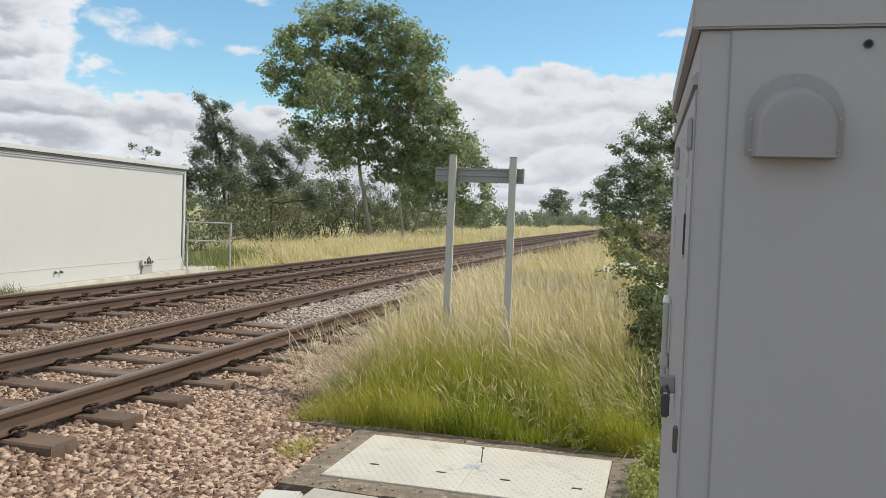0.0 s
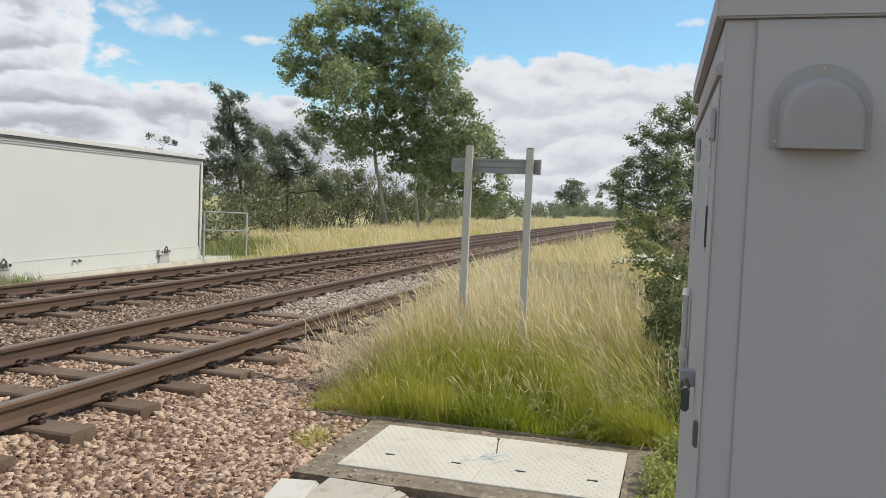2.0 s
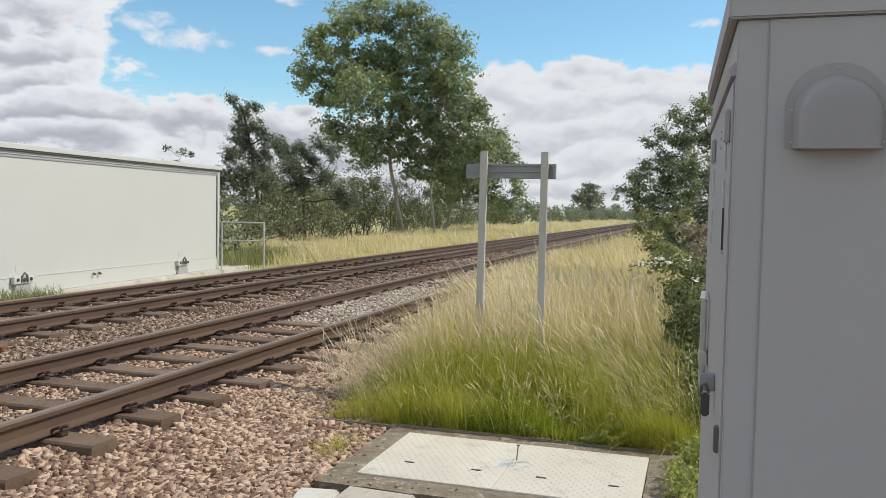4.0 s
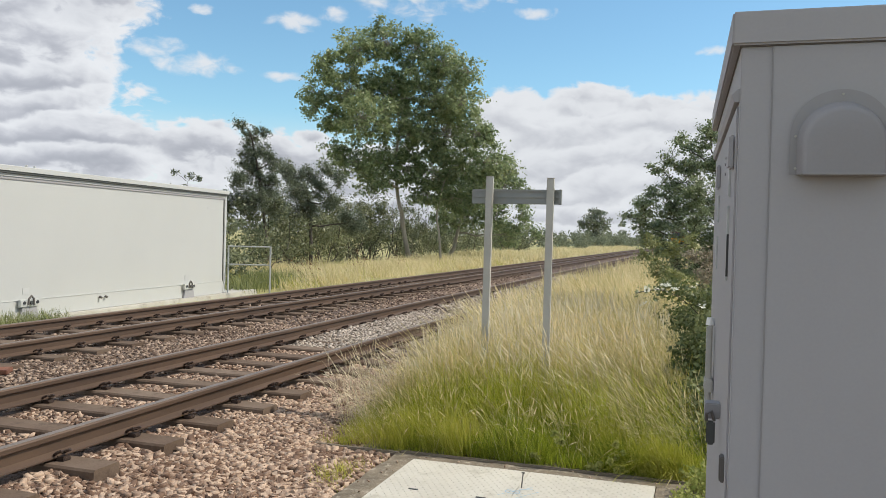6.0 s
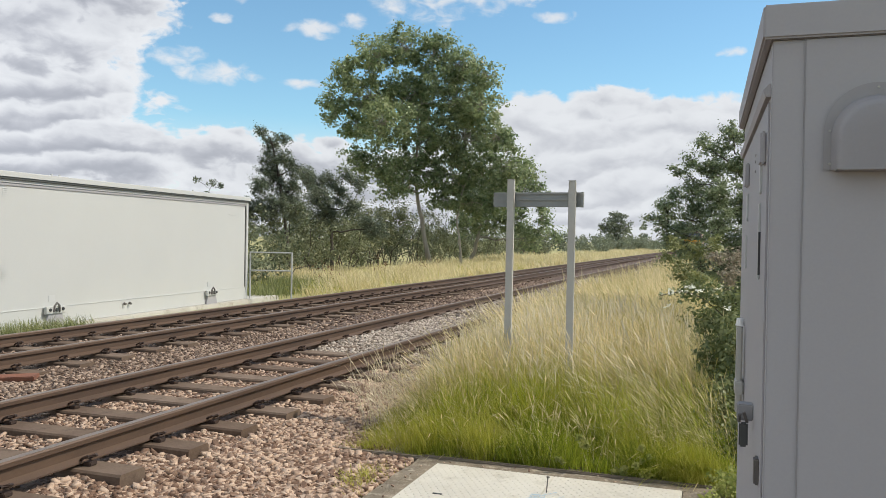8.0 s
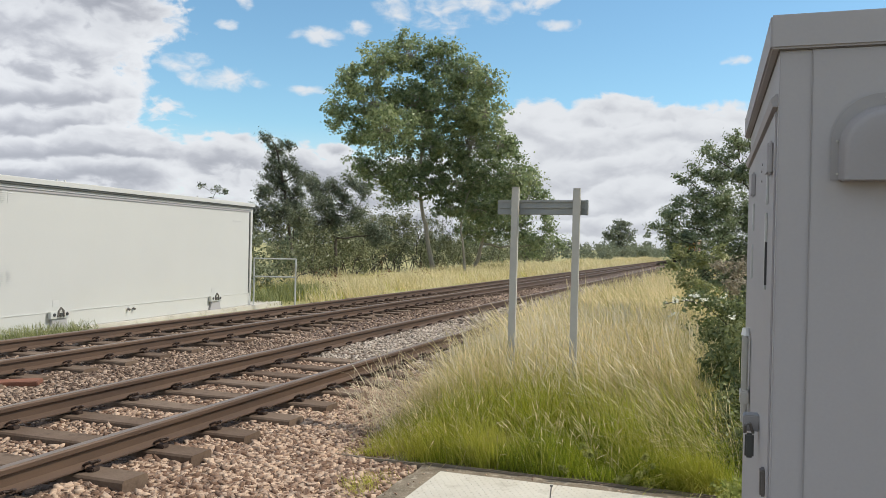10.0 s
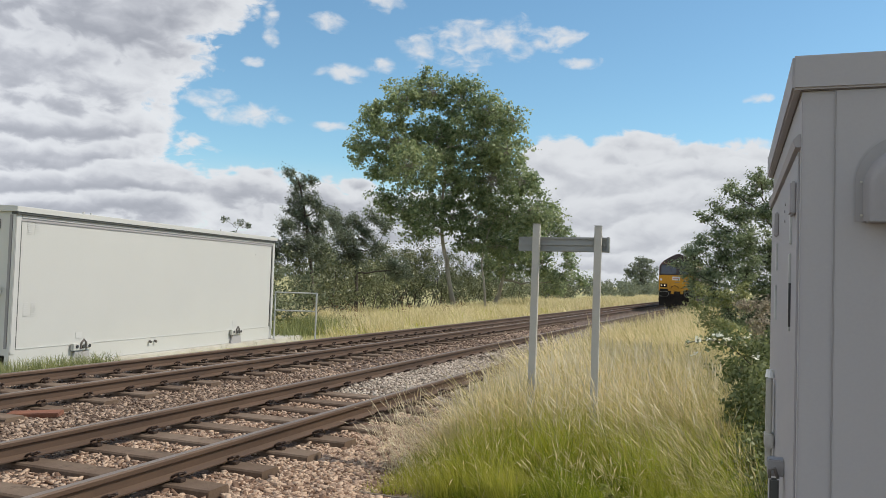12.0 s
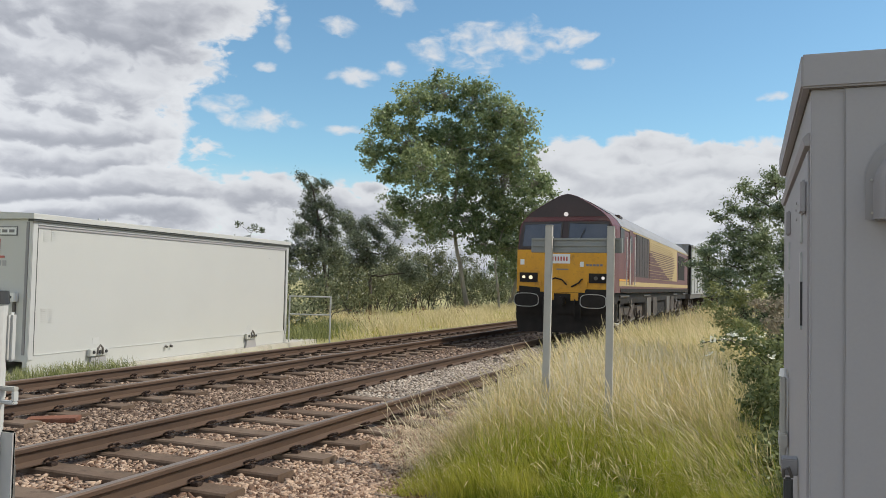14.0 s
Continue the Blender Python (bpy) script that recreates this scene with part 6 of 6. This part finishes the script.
    leaf_mesh("olive_leaves", p, 0.045, M["olive"], rng, t, 0.5, label="yellowish green leaves", face=face)["kind"] = "stuff"
    dead = [(-0.10, 9.6, 1.30, 0.10), (0.07, 9.6, 1.24, 0.12), (0.16, 9.5, 1.34, 0.08), (0.05, 9.4, 1.08, 0.12)]
    c, _ = shell(dead, 900, rng, 0.2)
    p, face = clumped(c, 0.07 * rng.uniform(0.6, 1.3, len(c)), 26, rng, 0.7)
    leaf_mesh("withered_leaves", p, 0.038, M["brown"], rng, t, 0.5, label="withered brownish leaves", face=face)["kind"] = "stuff"
    for _ in range(30):
        x, y, z, r = low[rng.integers(0, 7)]
        a = (x + rng.normal(0, r * 0.5), y + rng.normal(0, r * 0.5), -0.3)
        b = (a[0] + rng.normal(0, 0.12), a[1] + rng.normal(0, 0.2), z + r * rng.uniform(-0.3, 0.5))
        part("stem", tube(B(), limb_path(a, b, rng, 0.5, 5), [0.0028] * 5, 4), M["darkbark"], t)
    # arching shoots with single leaves over the grass
    for ex, ez in ((-0.56, 0.95),):
        a, b = np.array((0.0, 8.0, 0.75)), np.array((ex, 7.7, ez))
        path = [a + (b - a) * k / 6 + np.array((0, 0, 0.12 * math.sin(math.pi * k / 6))) for k in range(7)]
        part("stem", tube(B(), path, [0.004] * 7, 4), M["darkbark"], t)
        pts = np.concatenate([rng.normal(q, 0.022, (9, 3)) for q in path[1:]])
        leaf_mesh("shoot_leaves", pts, 0.045, M["bramble"], rng, t, 0.6, face=unit(np.array([0, 0, 0.8]) + rng.normal(0, 0.4, pts.shape)))
    spots = np.concatenate([rng.normal((cx, 7.72, cz), (0.030, 0.04, 0.010), (k, 3)) for cx, cz, k in
                            ((-0.49, 0.99, 10), (-0.36, 1.00, 12), (-0.29, 1.04, 14), (-0.21, 1.01, 14), (-0.07, 1.03, 10), (-0.47, 0.86, 8), (0.03, 0.86, 10))])
    leaf_mesh("blossom", spots, 0.030, M["petal"], rng, t, 0.75, label="white blossom", face=unit(np.array([0, -0.3, 0.8]) + rng.normal(0, 0.3, spots.shape)))


def build_trees():
    rng = np.random.default_rng(33)
    right = (0.9394, 0.3427)
    base = (-17.0, 46.6)
    rows = [(-1.75, 13.2, 1.4), (-3.54, 12.28, 1.25), (0.08, 12.74, 1.45), (1.66, 12.02, 1.31), (-5.05, 11.05, 1.04), (-6.23, 10.04, 0.83), (-5.84, 8.83, 0.69), (-3.81, 10.11, 1.73),
            (-1.4, 10.36, 2.07), (1.2, 10.26, 2.0), (3.07, 11.19, 0.9), (2.95, 9.28, 1.38), (-4.62, 8.35, 1.1), (-2.71, 8.06, 1.73), (-0.28, 7.79, 2.0), (2.14, 7.69, 1.79),
            (3.86, 7.57, 1.1), (-4.71, 6.1, 0.9), (-3.31, 5.62, 1.2), (-1.7, 5.7, 1.1), (-0.3, 5.3, 1.0), (-2.5, 4.7, 0.9), (-1.3, 4.6, 0.7)]
    at = lambda a, z: (base[0] + right[0] * a, base[1] + right[1] * a, z)
    grown("broadleaf_tree", "tall dark green broadleaf tree with a rounded uneven crown", (at(0.1, -0.35), at(-0.45, 2.27), at(-0.74, 3.63), at(-0.96, 5.35), at(-0.79, 7.43), at(-0.9, 9.5)), 0.155,
          balls(rows, base, right, 1.15, rng), 27, 0.38, 42, 0.185, "leaf", "bark", rng, group="lineside trees", aspect=0.7, flat=0.7, twig=0.020, limb_bark="bark")
    rows = [(1.17, 5.42, 1.6), (3.22, 5.82, 1.45), (4.6, 5.87, 1.24), (5.81, 5.73, 0.89), (0.88, 3.9, 1.0), (2.94, 3.75, 1.24), (4.48, 3.8, 1.17)]
    grown("broadleaf_tree", "slender pale-stemmed tree close beside the tall one", (at(2.0, -0.35), at(1.85, 1.2), at(1.6, 2.6), at(1.9, 4.2), at(2.4, 5.4)), 0.085,
          balls(rows, base, right, 0.9, rng), 25, 0.38, 42, 0.185, "leaf", "bark", rng, group="lineside trees", aspect=0.7, flat=0.7, twig=0.018, limb_bark="bark")
    base = (-16.8, 52.8)
    rows = [(0.6, 4.6, 1.2), (2.2, 4.9, 1.3), (3.9, 5.0, 1.1), (5.0, 4.6, 0.8), (1.6, 3.0, 1.3), (3.6, 2.9, 1.3), (5.2, 3.0, 0.8), (0.0, 2.6, 1.0), (4.6, 1.7, 0.9), (5.9, 1.9, 0.6)]
    grown("broadleaf_tree", "lower broadleaf tree beside the tall one", ((-16.3, 52.8, -0.35), (-16.0, 52.9, 1.2), (-15.6, 53.0, 2.6), (-15.4, 53.1, 4.0)), 0.16,
          balls(rows, base, right, 1.0, rng), 24, 0.40, 46, 0.175, "leaf", "bark", rng, group="lineside trees", aspect=0.7, flat=0.7, twig=0.018, limb_bark="limb")
    # thin dark willows beside the building
    rows = [(-1.25, 5.62, 0.21), (-0.89, 5.2, 0.3), (-0.4, 5.32, 0.21), (-0.98, 4.51, 0.3), (-0.48, 4.58, 0.32), (-1.26, 4.17, 0.18), (-0.79, 3.76, 0.44), (-0.01, 4.18, 0.28),
            (-1.27, 3.34, 0.32), (-0.21, 3.32, 0.46), (-1.69, 2.46, 0.5), (-0.75, 2.56, 0.55), (0.16, 2.53, 0.46)]
    grown("willow_tree", "thin dark willow with ragged upright branches", ((-16.7, 29.2, -0.3), (-16.8, 29.2, 1.4), (-17.0, 29.1, 3.0), (-17.2, 28.9, 4.4), (-17.4, 28.8, 5.4)), 0.085,
          balls([(a, z, r * 1.15) for a, z, r in rows], (-16.6, 29.3), (0.870, 0.493), 0.4, rng), 170, 0.22, 56, 0.095, "willow", "darkbark", rng, group="lineside trees", aspect=0.36, sweep=(-0.40, -0.18, 0.50), twig=0.010)
    rows = [(-1.43, 4.28, 0.36), (-1.03, 3.81, 0.43), (-0.33, 4.02, 0.36), (0.43, 4.18, 0.31), (-0.76, 3.18, 0.46), (0.12, 3.42, 0.41), (0.96, 3.76, 0.31), (0.66, 2.72, 0.36),
            (-0.48, 2.43, 0.5), (-1.48, 2.27, 0.51), (1.58, 1.98, 0.51)]
    grown("willow_tree", "spreading dark willow in the hedge line", ((-16.7, 33.1, -0.3), (-16.8, 33.1, 1.2), (-16.9, 33.1, 2.4), (-17.0, 33.0, 3.4)), 0.10,
          balls([(a, z, r * 1.2) for a, z, r in rows], (-16.6, 33.2), (0.894, 0.447), 0.5, rng), 140, 0.25, 52, 0.105, "willow", "darkbark", rng, group="lineside trees", aspect=0.36, sweep=(-0.35, -0.15, 0.5), twig=0.012)
    # hedge growth along the foot of the trees
    blobs = []
    for i in range(36):
        y = 23.5 + i * 1.85
        low = 0.75 if y < 28.4 else 0.95
        blobs.append(((-17.4 if y < 37 else -19.6) + rng.normal(0, 0.6), y, 0.5 + low * rng.uniform(0, 1.1), 1.25, 1.5, low * rng.uniform(1.0, 1.7)))
    blobs += [(-16.4, 28.0, 0.9, 1.1, 1.8, 1.2), (-16.6, 31.0, 1.0, 1.1, 1.8, 1.3), (-16.6, 34.5, 1.0, 1.1, 1.8, 1.3), (-14.0, 21.5, 0.0, 0.9, 1.1, 0.6), (-15.3, 23.5, 0.3, 1.1, 1.3, 0.8), (-15.5, 26.0, 0.4, 1.2, 1.6, 0.9)]
    blobs += [(-18.7 + rng.normal(0, 0.3), 37.5 + i * 1.1, 1.9, 1.0, 1.2, rng.uniform(1.1, 1.6)) for i in range(8)]
    blobs += [(-20.4 + rng.normal(0, 0.5), 36.0 + i * 1.8, 2.0, 1.3, 1.6, rng.uniform(1.5, 2.3)) for i in range(17)]
    blobs += [(-19.6 + rng.normal(0, 0.4), 23.0 + i * 3.0, 0.5, 1.0, 2.0, 1.0) for i in range(24)]
    h = thing("hedge", "ragged dark hedge of shrubs along the fence line", "hedge")
    lumps = [(x + rng.normal(0, 0.4), y + rng.normal(0, 0.5), max(0.35, z + rz * rng.uniform(-0.5, 0.75)), 0.75 * rng.uniform(0.7, 1.15)) for x, y, z, rx, ry, rz in blobs for _ in range(4)]
    c, _ = shell(lumps, 12, rng, 0.3)
    p, face = clumped(c, 0.34 * rng.uniform(0.6, 1.4, len(c)), 42, rng, 0.8)
    leaf_mesh("leaves", p, 0.13, M["shrub"], rng, h, 0.5, face=face)["kind"] = "stuff"
    for _ in range(150):
        x, y, z, rx, ry, rz = blobs[rng.integers(0, len(blobs))]
        a = (x + rng.normal(0, 0.5), y + rng.normal(0, 0.8), -0.3)
        b = (a[0] + rng.normal(0, 0.7), a[1] + rng.normal(0, 0.7), z + rz * rng.uniform(0.2, 0.9))
        part("stem", tube(B(), limb_path(a, b, rng, 0.5, 5), [0.035, 0.03, 0.025, 0.018, 0.01], 4), M["darkbark"], h)
    # low growth further along
    blobs = [(-17.5 + rng.normal(0, 1.0), 88 + i * 5, 0.7 + rng.uniform(0, 0.6), 1.6, 3.4, rng.uniform(0.9, 1.5)) for i in range(34)]
    h = thing("hedge", "low green hedge further along the line", "hedge")
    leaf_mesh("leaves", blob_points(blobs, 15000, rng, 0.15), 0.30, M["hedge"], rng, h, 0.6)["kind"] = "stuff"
    # lone far tree
    blobs = [(-19, 150, 4.6, 2.2), (-20.6, 150, 4.2, 1.5), (-17.3, 150, 4.4, 1.4), (-19.2, 150, 6.2, 1.4), (-18.8, 150, 2.4, 1.7), (-17.8, 150, 6.0, 0.9)]
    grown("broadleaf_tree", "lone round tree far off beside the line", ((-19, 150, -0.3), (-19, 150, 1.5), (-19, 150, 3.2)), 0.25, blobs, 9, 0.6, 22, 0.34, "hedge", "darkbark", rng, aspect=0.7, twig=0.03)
    # woods on the skyline
    blobs = []
    for i in range(70):
        a = radians(rng.uniform(-62, 14))
        d = rng.uniform(300, 520)
        blobs.append((math.sin(a) * d, math.cos(a) * d, rng.uniform(1.0, 4.0), rng.uniform(6, 14), rng.uniform(6, 12), rng.uniform(2.5, 5.5)))
    tagged(leaf_mesh("far_woods", blob_points(blobs, 16000, rng, 0.2), 1.5, M["hedge"], rng), "line of far woods and hedges, haze put into the leaf colour", "woods", kind="stuff")
    # sprig seen over the building roof
    grown("shrub", "thin shrub standing behind the equipment room", ((-16.6, 23.5, -0.3), (-16.6, 23.5, 1.5), (-16.6, 23.5, 2.8)), 0.03,
          [(-16.9, 23.3, 3.30, 0.16), (-16.5, 23.6, 3.22, 0.16), (-16.3, 23.8, 3.18, 0.12), (-16.6, 23.5, 2.6, 0.4)], 60, 0.12, 12, 0.12, "willow", "darkbark", rng, "shrub", aspect=0.35, twig=0.006)


build_grass()
build_bushes()
build_trees()


# ---------------------------------------------------------------- movement
def motions():
    times = [0.5 * k for k in range(29)]
    walk(LOCO, [(t, pose(NEAR_C, nose(t), 0)) for t in times])
    for wagon, back, _ in WAGONS:
        walk(wagon, [(t, pose(NEAR_C, nose(t) + back, 0)) for t in times])
    steps = [k / 30 for k in range(421)]
    for wheels in [LOCO_WHEELS] + [w for _, _, w in WAGONS]:
        for ob, y, r in wheels:
            walk(ob, [(t, pose(0, y, r) @ Matrix.Rotation(t * SPEED / r, 4, "X")) for t in steps])


motions()
